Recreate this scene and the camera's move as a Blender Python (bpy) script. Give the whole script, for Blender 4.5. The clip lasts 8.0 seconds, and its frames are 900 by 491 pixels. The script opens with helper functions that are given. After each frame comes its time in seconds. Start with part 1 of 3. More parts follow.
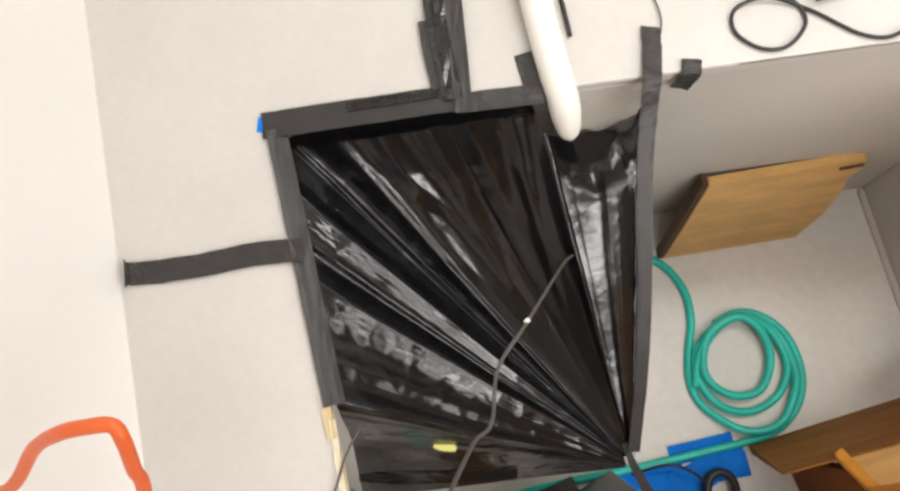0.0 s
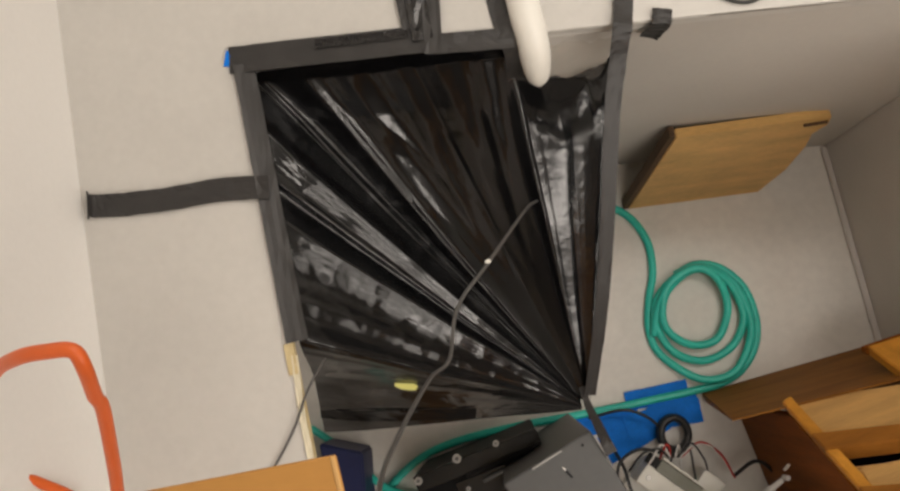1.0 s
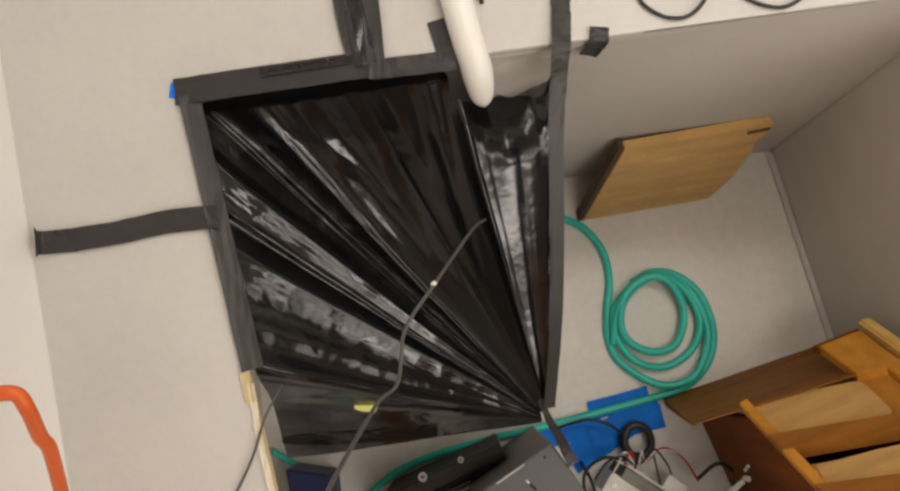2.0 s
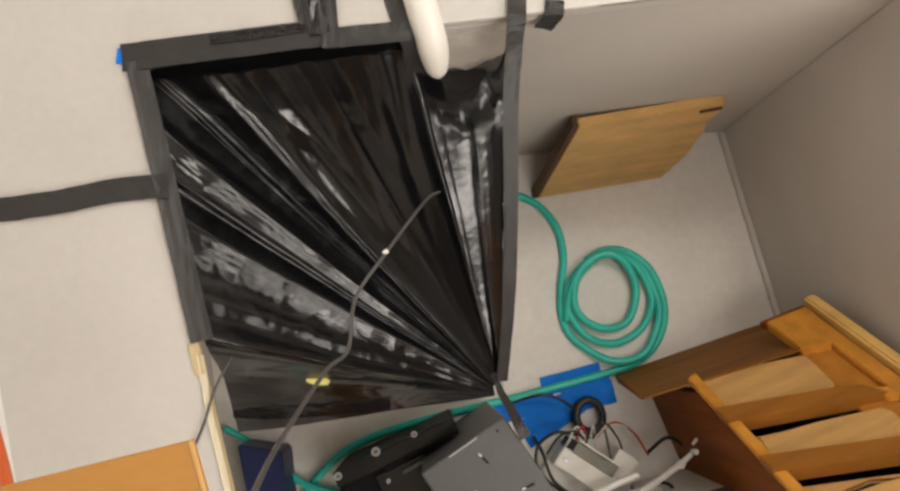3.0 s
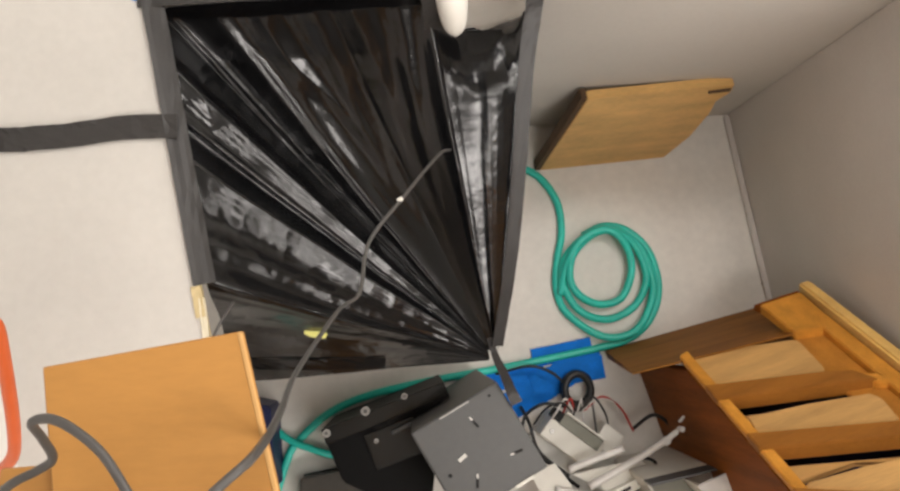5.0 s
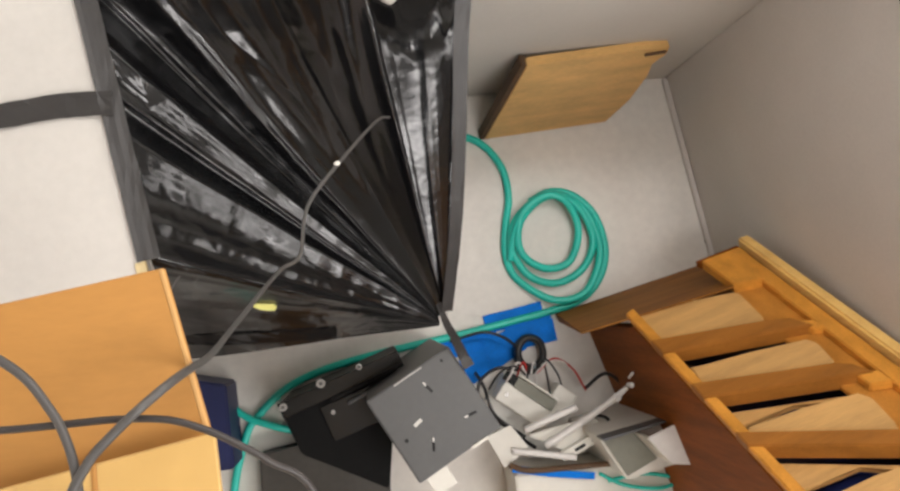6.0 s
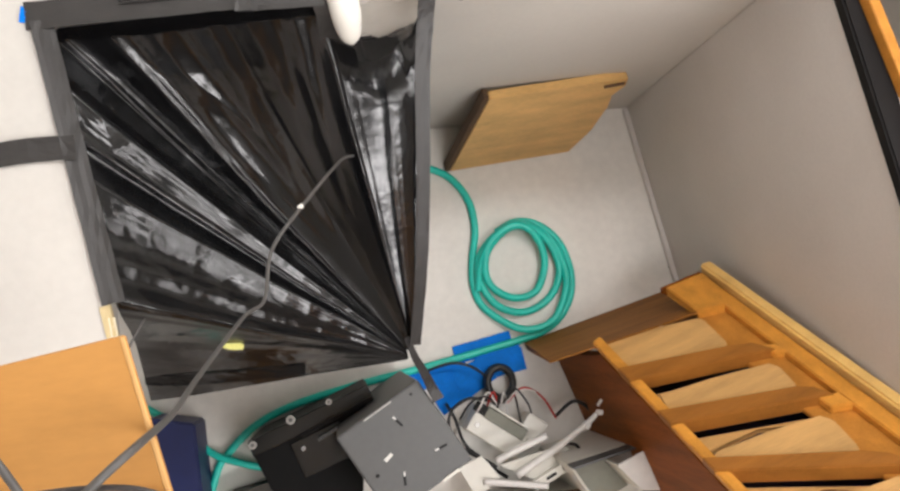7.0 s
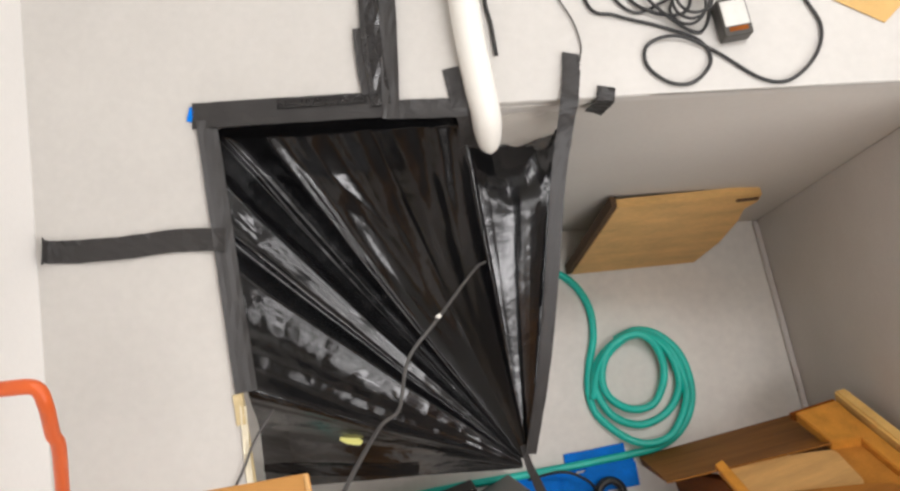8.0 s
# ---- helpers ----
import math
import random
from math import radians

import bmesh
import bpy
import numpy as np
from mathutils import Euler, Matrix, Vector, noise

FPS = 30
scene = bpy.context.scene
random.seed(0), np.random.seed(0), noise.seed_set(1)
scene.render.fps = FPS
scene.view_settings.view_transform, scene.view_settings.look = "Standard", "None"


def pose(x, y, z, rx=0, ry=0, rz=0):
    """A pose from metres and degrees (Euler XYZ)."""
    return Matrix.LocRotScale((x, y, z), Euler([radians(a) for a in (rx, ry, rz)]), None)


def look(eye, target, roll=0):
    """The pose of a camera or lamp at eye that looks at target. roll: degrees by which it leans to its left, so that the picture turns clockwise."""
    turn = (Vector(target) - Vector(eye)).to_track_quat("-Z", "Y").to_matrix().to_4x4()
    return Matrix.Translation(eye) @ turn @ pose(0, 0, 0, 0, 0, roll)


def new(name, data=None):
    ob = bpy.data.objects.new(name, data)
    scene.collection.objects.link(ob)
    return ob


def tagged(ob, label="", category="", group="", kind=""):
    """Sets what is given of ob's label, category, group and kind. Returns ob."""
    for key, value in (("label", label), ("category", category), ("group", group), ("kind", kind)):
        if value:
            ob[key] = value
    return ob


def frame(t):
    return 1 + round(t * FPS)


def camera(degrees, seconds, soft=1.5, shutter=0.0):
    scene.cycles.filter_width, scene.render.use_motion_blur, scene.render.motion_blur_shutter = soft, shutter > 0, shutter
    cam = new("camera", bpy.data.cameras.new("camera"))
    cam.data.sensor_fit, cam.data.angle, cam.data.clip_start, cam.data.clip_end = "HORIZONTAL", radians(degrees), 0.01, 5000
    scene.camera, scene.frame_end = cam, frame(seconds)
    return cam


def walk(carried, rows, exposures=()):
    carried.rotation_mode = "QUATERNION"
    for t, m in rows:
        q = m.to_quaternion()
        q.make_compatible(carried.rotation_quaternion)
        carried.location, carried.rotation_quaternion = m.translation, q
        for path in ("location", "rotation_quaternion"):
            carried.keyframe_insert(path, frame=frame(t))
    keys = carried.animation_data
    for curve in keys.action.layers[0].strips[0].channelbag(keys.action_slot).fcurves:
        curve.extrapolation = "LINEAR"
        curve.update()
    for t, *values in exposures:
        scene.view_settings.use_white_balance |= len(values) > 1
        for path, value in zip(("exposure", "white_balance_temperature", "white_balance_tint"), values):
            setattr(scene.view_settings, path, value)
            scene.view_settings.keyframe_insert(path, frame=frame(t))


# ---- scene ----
cam = camera(56.2, 8.0, soft=2.5)
PATH = [
    (0, (-0.208, 0.252, 1.86), (-0.365, 0.657, -0.092), -27.7),
    (0.5, (-0.206, 0.244, 1.869), (-0.29, 0.597, -0.098), -19.4),
    (1, (-0.202, 0.243, 1.867), (-0.301, 0.52, -0.111), -24.5),
    (1.5, (-0.193, 0.247, 1.872), (-0.235, 0.573, -0.101), -14.4),
    (2.8, (-0.166, 0.24, 1.887), (-0.16, 0.493, -0.097), -6.2),
    (3, (-0.176, 0.234, 1.875), (-0.101, 0.482, -0.108), 9.6),
    (3.5, (-0.178, 0.228, 1.874), (-0.011, 0.431, -0.109), 31.8),
    (4, (-0.182, 0.228, 1.866), (0.024, 0.471, -0.108), 33.0),
    (4.2, (-0.183, 0.227, 1.868), (-0.003, 0.53, -0.101), 24.4),
    (5.3, (-0.207, 0.205, 1.871), (-0.109, 0.365, -0.12), 27.7),
    (5.5, (-0.202, 0.201, 1.877), (-0.073, 0.356, -0.113), 35.0),
    (6, (-0.189, 0.191, 1.886), (0.009, 0.325, -0.1), 49.3),
    (6.5, (-0.184, 0.201, 1.894), (0.053, 0.384, -0.083), 44.5),
    (7, (-0.182, 0.202, 1.9), (0.092, 0.387, -0.072), 48.1),
    (7.5, (-0.195, 0.214, 1.896), (-0.008, 0.509, -0.074), 25.9),
    (8, (-0.21, 0.23, 1.906), (-0.166, 0.646, -0.05), 2.7),
]
walk(cam, [(t, look(eye, target, roll)) for t, eye, target, roll in PATH],
     exposures=[(0.0, -0.37, 6060, 12), (0.5, -0.85, 6360, 12), (1.0, -1.01, 6560, 12), (1.5, -1.02, 6560, 12), (3.0, -0.76, 6510, 12), (3.5, -0.62, 6460, 12),
                (4.0, -0.37, 6460, 12), (5.5, -0.52, 6140, 12), (6.2, -0.32, 6060, 12), (7.0, -0.21, 5960, 12), (7.5, -0.23, 6010, 12), (8.0, -0.53, 5910, 12)])

# ---- world and lamps ----
world = bpy.data.worlds.new("room_world")
scene.world = world
world.use_nodes = True
world.node_tree.nodes["Background"].inputs[0].default_value = (0.9, 0.95, 1.0, 1)
world.node_tree.nodes["Background"].inputs[1].default_value = 0.05
scene.view_settings.exposure = 0.0


def unseen_lamp(x, y, sx, sy, watts):
    data = bpy.data.lights.new("unseen_lamp", "AREA")
    data.shape, data.size, data.size_y, data.energy = "RECTANGLE", sx, sy, watts
    data.color = (1.0, 0.93, 0.84)
    ob = new("unseen_lamp", data)
    ob.matrix_world = pose(x, y, 2.66)
    return ob


# Unseen lamp placed to match the shadow below the far counter edge.
unseen_lamp(0.55, 1.08, 1.2, 0.22, 25)
# Two unseen lamps added to brighten floor, rack and counter front.
unseen_lamp(2.0, -0.75, 2.0, 0.30, 36)
unseen_lamp(0.48, -0.20, 0.70, 0.50, 18)
# Two unseen lamps added so the black sheet's folds catch highlights.
unseen_lamp(3.4, -0.1, 0.20, 2.0, 40)
unseen_lamp(2.50, -1.98, 3.4, 0.42, 155)


# ---- materials ----
def mat(name, colour, rough=0.5, metal=0.0, spread=0.12, scale=6.0, fine=60.0, bump=0.1, depth=0.002, spec=0.5, coat=0.0, stretch=(1, 1, 1), dark=None):
    """A surface with blotches at one scale, grain at a finer one, and relief."""
    m = bpy.data.materials.new(name)
    m.use_nodes = True
    nt = m.node_tree
    b = nt.nodes["Principled BSDF"]
    tc = nt.nodes.new("ShaderNodeTexCoord")
    mp = nt.nodes.new("ShaderNodeMapping")
    mp.inputs["Scale"].default_value = stretch
    nt.links.new(tc.outputs["Object"], mp.inputs["Vector"])
    n1 = nt.nodes.new("ShaderNodeTexNoise")
    n1.inputs["Scale"].default_value, n1.inputs["Detail"].default_value = scale, 6
    n2 = nt.nodes.new("ShaderNodeTexNoise")
    n2.inputs["Scale"].default_value, n2.inputs["Detail"].default_value = fine, 4
    for n in (n1, n2):
        nt.links.new(mp.outputs[0], n.inputs["Vector"])
    mix = nt.nodes.new("ShaderNodeMix")
    mix.data_type = "FLOAT"
    mix.inputs[0].default_value = 0.35
    nt.links.new(n1.outputs["Fac"], mix.inputs[2])
    nt.links.new(n2.outputs["Fac"], mix.inputs[3])
    ramp = nt.nodes.new("ShaderNodeValToRGB")
    lo = dark or tuple(c * (1 - spread) for c in colour)
    hi = tuple(min(1.0, c * (1 + spread)) for c in colour)
    ramp.color_ramp.elements[0].position, ramp.color_ramp.elements[1].position = 0.32, 0.68
    ramp.color_ramp.elements[0].color, ramp.color_ramp.elements[1].color = (*lo, 1), (*hi, 1)
    nt.links.new(mix.outputs[0], ramp.inputs[0])
    nt.links.new(ramp.outputs[0], b.inputs["Base Color"])
    b.inputs["Roughness"].default_value, b.inputs["Metallic"].default_value = rough, metal
    b.inputs["Specular IOR Level"].default_value, b.inputs["Coat Weight"].default_value = spec, coat
    bp = nt.nodes.new("ShaderNodeBump")
    bp.inputs["Strength"].default_value, bp.inputs["Distance"].default_value = bump, depth
    nt.links.new(mix.outputs[0], bp.inputs["Height"])
    nt.links.new(bp.outputs[0], b.inputs["Normal"])
    return m


M_COUNTER = mat("counter_paint", (0.57, 0.55, 0.515), 0.45, spread=0.06, scale=5, fine=90, bump=0.05)
M_WALL = mat("white_wall_paint", (0.82, 0.80, 0.77), 0.6, spread=0.03, scale=4, fine=140, bump=0.12)
M_GREY = mat("grey_wall_paint", (0.55, 0.525, 0.485), 0.6, spread=0.05, scale=4, fine=140, bump=0.1)
M_PART = mat("partition_paint", (0.62, 0.58, 0.545), 0.6, spread=0.06, scale=5, fine=180, bump=0.12)
M_FLOOR = mat("vinyl_floor", (0.75, 0.715, 0.66), 0.42, spread=0.10, scale=5, fine=50, bump=0.04)
# Unseen right and back walls, coloured dark to dim reflections in the sheet.
M_TAUPE = mat("dim_reflection_wall", (0.36, 0.33, 0.29), 0.7, spread=0.05, scale=4, fine=140, bump=0.1)
M_UMBER = mat("dark_reflection_wall", (0.11, 0.10, 0.088), 0.7, spread=0.05, scale=4, fine=140, bump=0.1)
M_CLEAR = mat("clear_wrap", (0.85, 0.82, 0.76), 0.12, spread=0.03, bump=0.2)
M_CLEAR.node_tree.nodes["Principled BSDF"].inputs["Transmission Weight"].default_value = 0.9
M_CLEAR.node_tree.nodes["Principled BSDF"].inputs["IOR"].default_value = 1.12
# Unseen ceiling, its colour lowered so the sheet reflects less.
M_CEIL = mat("dimmed_ceiling_tile", (0.46, 0.45, 0.42), 0.9, spread=0.05, scale=12, fine=120, bump=0.3)
M_FILM = mat("black_plastic_film", (0.004, 0.004, 0.0045), 0.18, spread=0.25, scale=26, fine=90, bump=0.22, depth=0.004, spec=0.54)
M_TAPE = mat("black_cloth_tape", (0.028, 0.026, 0.025), 0.45, spread=0.2, scale=30, fine=400, bump=0.3, depth=0.001)
M_TAPE2 = mat("black_gloss_tape", (0.015, 0.014, 0.014), 0.22, spread=0.2, scale=25, fine=200, bump=0.2)
M_PVC = mat("white_plastic", (0.82, 0.80, 0.74), 0.35, spread=0.03, scale=8, fine=60, bump=0.05)
M_PLY = mat("plywood", (0.68, 0.42, 0.15), 0.5, spread=0.20, scale=6, fine=50, bump=0.2, stretch=(1.6, 5, 5))
M_PLYEDGE = mat("dark_board_edge", (0.10, 0.055, 0.025), 0.7, spread=0.3)
M_HOSE = mat("green_hose_rubber", (0.030, 0.58, 0.47), 0.38, spread=0.12, scale=20, fine=150, bump=0.1)
M_BLUE = mat("blue_painters_tape", (0.004, 0.19, 0.74), 0.6, spec=0.15, spread=0.15, scale=25, fine=200, bump=0.25)
M_NAVY = mat("navy_plastic", (0.006, 0.012, 0.075), 0.5, spread=0.2, scale=10, fine=90)
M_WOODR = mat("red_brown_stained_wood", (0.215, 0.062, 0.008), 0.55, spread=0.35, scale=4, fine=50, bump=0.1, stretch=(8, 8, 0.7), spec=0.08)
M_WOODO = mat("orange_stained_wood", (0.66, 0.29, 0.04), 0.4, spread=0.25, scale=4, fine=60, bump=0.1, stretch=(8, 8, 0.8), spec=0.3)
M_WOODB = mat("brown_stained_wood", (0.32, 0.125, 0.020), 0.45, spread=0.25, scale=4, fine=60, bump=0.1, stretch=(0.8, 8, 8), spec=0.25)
# Rim, foot and slat woods carry light and shade in their colours.
M_RIM = mat("lit_rim_wood", (0.90, 0.56, 0.18), 0.38, spread=0.18, scale=4, fine=60, bump=0.1, stretch=(8, 8, 0.8), spec=0.4)
M_WOODF = mat("shaded_foot_wood", (0.27, 0.115, 0.024), 0.6, spread=0.3, scale=4, fine=50, bump=0.1, stretch=(0.8, 8, 8), spec=0.08)
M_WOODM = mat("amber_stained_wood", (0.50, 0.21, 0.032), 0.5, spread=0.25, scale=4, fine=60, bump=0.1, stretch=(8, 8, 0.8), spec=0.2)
M_TAN = mat("lit_tan_wood", (0.62, 0.36, 0.125), 0.5, spread=0.2, scale=5, fine=60, bump=0.1, stretch=(0.8, 8, 8))
M_CARD = mat("cardboard", (0.43, 0.205, 0.044), 0.65, spread=0.10, scale=7, fine=120, bump=0.15, stretch=(1, 3, 1))
M_CARDL = mat("glossy_packing_tape_on_card", (0.60, 0.38, 0.13), 0.25, spread=0.08, scale=8, fine=70, bump=0.05)
M_CARDE = mat("card_edge_highlight", (0.56, 0.32, 0.11), 0.6, spread=0.1, scale=9, fine=90)
M_ORANGE = mat("orange_rubber", (0.75, 0.13, 0.02), 0.42, spread=0.08)
M_CABLE = mat("grey_cable", (0.075, 0.07, 0.066), 0.45, spread=0.1)
M_CABLEC = mat("charcoal_cable", (0.040, 0.034, 0.032), 0.4, spread=0.1)
M_CABLEB = mat("black_cable", (0.02, 0.02, 0.02), 0.4, spread=0.1)
M_STEEL = mat("grey_sheet_metal", (0.10, 0.10, 0.10), 0.5, metal=0.2, spread=0.08, scale=6, fine=90, bump=0.05)
M_BLACKP = mat("black_case_plastic", (0.005, 0.005, 0.005), 0.55, spec=0.12, spread=0.3, scale=10, fine=90)
M_GLOSSB = mat("glossy_black_enamel", (0.008, 0.008, 0.008), 0.25, spread=0.3, scale=12, fine=90, spec=0.5)
M_SMOKE = mat("smoke_grey_plastic_and_floor_shade", (0.055, 0.050, 0.042), 0.45, spread=0.25, scale=9, fine=80)
M_OLIVE = mat("grey_green_panel_and_hollow_shade", (0.20, 0.20, 0.16), 0.5, spread=0.12, scale=9, fine=90)
M_ZINC = mat("pale_zinc", (0.62, 0.61, 0.57), 0.4, metal=0.15, spread=0.1, scale=10, fine=80)
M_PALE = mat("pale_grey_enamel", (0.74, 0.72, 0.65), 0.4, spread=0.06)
M_DARK = mat("dark_hole", (0.01, 0.01, 0.01), 0.8, spread=0.2)
M_CHROME = mat("bright_screw_metal", (0.40, 0.39, 0.37), 0.4, metal=0.7, spread=0.05)
M_YELLOW = mat("yellow_paper", (0.72, 0.70, 0.22), 0.6, spread=0.08)
M_CREAM = mat("masking_tape", (0.62, 0.50, 0.27), 0.6, spread=0.1)
M_RED = mat("red_wire", (0.5, 0.03, 0.02), 0.45)
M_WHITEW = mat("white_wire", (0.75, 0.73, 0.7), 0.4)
M_TRIM = mat("black_trim", (0.012, 0.011, 0.011), 0.6, spread=0.2, spec=0.15)
M_EDGE = mat("pale_paper_tape", (0.70, 0.64, 0.48), 0.6, spread=0.08)


# ---- mesh helpers ----
def mesh_of(name, bm, material, smooth=False):
    me = bpy.data.meshes.new(name)
    bmesh.ops.recalc_face_normals(bm, faces=bm.faces)
    bm.to_mesh(me)
    bm.free()
    me.materials.append(material)
    if smooth:
        me.polygons.foreach_set("use_smooth", [True] * len(me.polygons))
    return me


def thing(name, bm, material, label, category, smooth=False, kind="", group=""):
    return tagged(new(name, mesh_of(name, bm, material, smooth)), label, category, group, kind)


def part(name, bm, material, parent, label="", smooth=False):
    ob = new(name, mesh_of(name, bm, material, smooth))
    ob.parent = parent
    if label:
        ob["label"] = label
    return ob


def empty(name, m, label, category, group=""):
    ob = new(name)
    ob.matrix_world = m
    return tagged(ob, label, category, group)


def box(size, centre=(0, 0, 0), bevel=0.0, m=None, bm=None):
    """A box with rounded edges, appended to bm."""
    bm = bm or bmesh.new()
    r = bmesh.ops.create_cube(bm, size=1.0)
    vs = r["verts"]
    bmesh.ops.scale(bm, vec=size, verts=vs)
    bmesh.ops.translate(bm, vec=centre, verts=vs)
    if m is not None:
        bmesh.ops.transform(bm, matrix=m, verts=vs)
    if bevel:
        es = list({e for v in vs for e in v.link_edges})
        bmesh.ops.bevel(bm, geom=es, offset=bevel, segments=2, affect="EDGES", profile=0.6)
    return bm


def prism(points, z0, z1, bevel=0.0):
    """An upright block over a plan outline."""
    bm = bmesh.new()
    lo = [bm.verts.new((x, y, z0)) for x, y in points]
    hi = [bm.verts.new((x, y, z1)) for x, y in points]
    bm.faces.new(lo), bm.faces.new(hi)
    n = len(points)
    for i in range(n):
        bm.faces.new((lo[i], lo[(i + 1) % n], hi[(i + 1) % n], hi[i]))
    if bevel:
        bmesh.ops.bevel(bm, geom=list(bm.edges), offset=bevel, segments=2, affect="EDGES")
    return bm


def smooth_path(points, steps=8):
    """Catmull-Rom through the points."""
    p = [Vector(q) for q in points]
    p = [p[0] * 2 - p[1], *p, p[-1] * 2 - p[-2]]
    out = []
    for i in range(1, len(p) - 2):
        for k in range(steps):
            t = k / steps
            a, b, c, d = p[i - 1], p[i], p[i + 1], p[i + 2]
            out.append(0.5 * (2 * b + (c - a) * t + (2 * a - 5 * b + 4 * c - d) * t * t + (3 * b - a - 3 * c + d) * t**3))
    out.append(p[-2])
    return out


def tube(points, radius, steps=8, sides=10, bm=None, ends=True):
    """A round tube along a smooth path; radius may be a function of 0..1."""
    bm = bm or bmesh.new()
    path = smooth_path(points, steps)
    n = len(path)
    side = None
    rings = []
    for i, c in enumerate(path):
        d = (path[min(i + 1, n - 1)] - path[max(i - 1, 0)]).normalized()
        if side is None:
            side = d.orthogonal().normalized()
        side = (side - d * side.dot(d)).normalized()
        up = d.cross(side)
        r = radius(i / (n - 1)) if callable(radius) else radius
        rings.append([bm.verts.new(c + (side * math.cos(a) + up * math.sin(a)) * r) for a in [2 * math.pi * k / sides for k in range(sides)]])
    for a, b in zip(rings, rings[1:]):
        for k in range(sides):
            bm.faces.new((a[k], a[(k + 1) % sides], b[(k + 1) % sides], b[k]))
    if ends:
        bm.faces.new(rings[0]), bm.faces.new(rings[-1])
    return bm


def cylinder(radius, z0, z1, m=None, sides=20, bm=None, top=None):
    bm = bm or bmesh.new()
    r = bmesh.ops.create_cone(bm, cap_ends=True, segments=sides, radius1=radius, radius2=radius if top is None else top, depth=z1 - z0)
    bmesh.ops.translate(bm, vec=(0, 0, (z0 + z1) / 2), verts=r["verts"])
    if m is not None:
        bmesh.ops.transform(bm, matrix=m, verts=r["verts"])
    return bm


def strip(points, width, normal=(0, 0, 1), thick=0.0012, wave=0.0006, steps=6, seed=0):
    """A band of tape laid along points, its flat side facing the normal; ragged and slightly lifted."""
    rnd = random.Random(seed)
    bm = bmesh.new()
    path = smooth_path(points, steps)
    n = len(path)
    nv = Vector(normal).normalized()
    rows = []
    for i, c in enumerate(path):
        d = (path[min(i + 1, n - 1)] - path[max(i - 1, 0)]).normalized()
        s = d.cross(nv).normalized()
        w = (width(i / (n - 1)) if callable(width) else width) / 2
        row = []
        for k in range(5):
            f = k / 2 - 1
            lift = rnd.uniform(0, wave) + (rnd.uniform(0, wave) * 1.5 if abs(f) == 1 else 0)
            row.append(c + s * (f * w * (1 + rnd.uniform(-0.02, 0.02))) + nv * lift)
        rows.append(row)
    top = [[bm.verts.new(p + nv * thick) for p in row] for row in rows]
    low = [[bm.verts.new(p) for p in row] for row in rows]
    for i in range(n - 1):
        for k in range(4):
            bm.faces.new((top[i][k], top[i][k + 1], top[i + 1][k + 1], top[i + 1][k]))
            bm.faces.new((low[i][k], low[i + 1][k], low[i + 1][k + 1], low[i][k + 1]))
        for k in (0, 4):
            bm.faces.new((top[i][k], top[i + 1][k], low[i + 1][k], low[i][k]))
    for i in (0, n - 1):
        for k in range(4):
            bm.faces.new((top[i][k], top[i][k + 1], low[i][k + 1], low[i][k]))
    return bm


# ---- setting ----
H = 0.84           # top of the counters
FAR = 0.65         # front of the far counter


def left_edge(y):  # edge of the side table
    return -0.511 + 0.140 * (FAR - y)


def left_wall(y):
    return -0.735 + 0.105 * (FAR - y)


def right_face(y):  # inner face of the low partition
    return 0.550 + 0.13 * (FAR - y)


thing("floor", prism([(-1.2, -2.4), (5.6, -2.4), (5.6, 1.6), (-1.2, 1.6)], -0.1, 0), M_FLOOR, "pale beige scuffed vinyl floor", "floor", kind="structure")
thing("ceiling", prism([(-1.2, -2.4), (5.6, -2.4), (5.6, 1.6), (-1.2, 1.6)], 2.7, 2.8), M_CEIL, "unseen ceiling, dimmed for the sheet's reflections", "ceiling", kind="structure")
thing("wall_left", prism([(left_wall(-2.4) - 0.12, -2.4), (left_wall(-2.4), -2.4), (left_wall(1.4), 1.4), (left_wall(1.4) - 0.12, 1.4)], 0, 2.7), M_WALL, "smooth white painted wall behind the side table", "wall", kind="structure")
thing("wall_far", prism([(-0.95, 1.4), (5.6, 1.4), (5.6, 1.55), (-0.95, 1.55)], 0, 2.7), M_WALL, "plain white painted wall", "wall", kind="structure")
# Both walls are out of sight; their dark colours shape the sheet's reflections.
thing("wall_right", prism([(5.4, -2.4), (5.55, -2.4), (5.55, 1.4), (5.4, 1.4)], 0, 2.7), M_TAUPE, "unseen right wall, dimmed for the sheet's reflections", "wall", kind="structure")
thing("wall_back", prism([(-0.6, -2.5), (5.55, -2.5), (5.55, -2.4), (-0.6, -2.4)], 0, 2.7), M_UMBER, "unseen back wall, darkened for the sheet's reflections", "wall", kind="structure")

# L-shaped counter: pale top over a closed grey front; the side arm stands on an inset panel
counter = empty("counter", pose(0, 0, 0), "pale built-in corner counter with grey painted front", "counter")
part("front_panel", prism([(-0.80, FAR + 0.004), (0.70, FAR + 0.004), (0.70, FAR + 0.03), (-0.80, FAR + 0.03)], 0, H - 0.022), M_GREY, counter, "grey painted front panel")
part("counter_top", prism([(left_wall(-1.0) - 0.003, -1.0), (left_edge(-1.0), -1.0), (left_edge(FAR), FAR), (0.70, FAR), (0.70, 1.40), (left_wall(1.40) - 0.003, 1.40)], H - 0.022, H, 0.0025), M_COUNTER, counter)
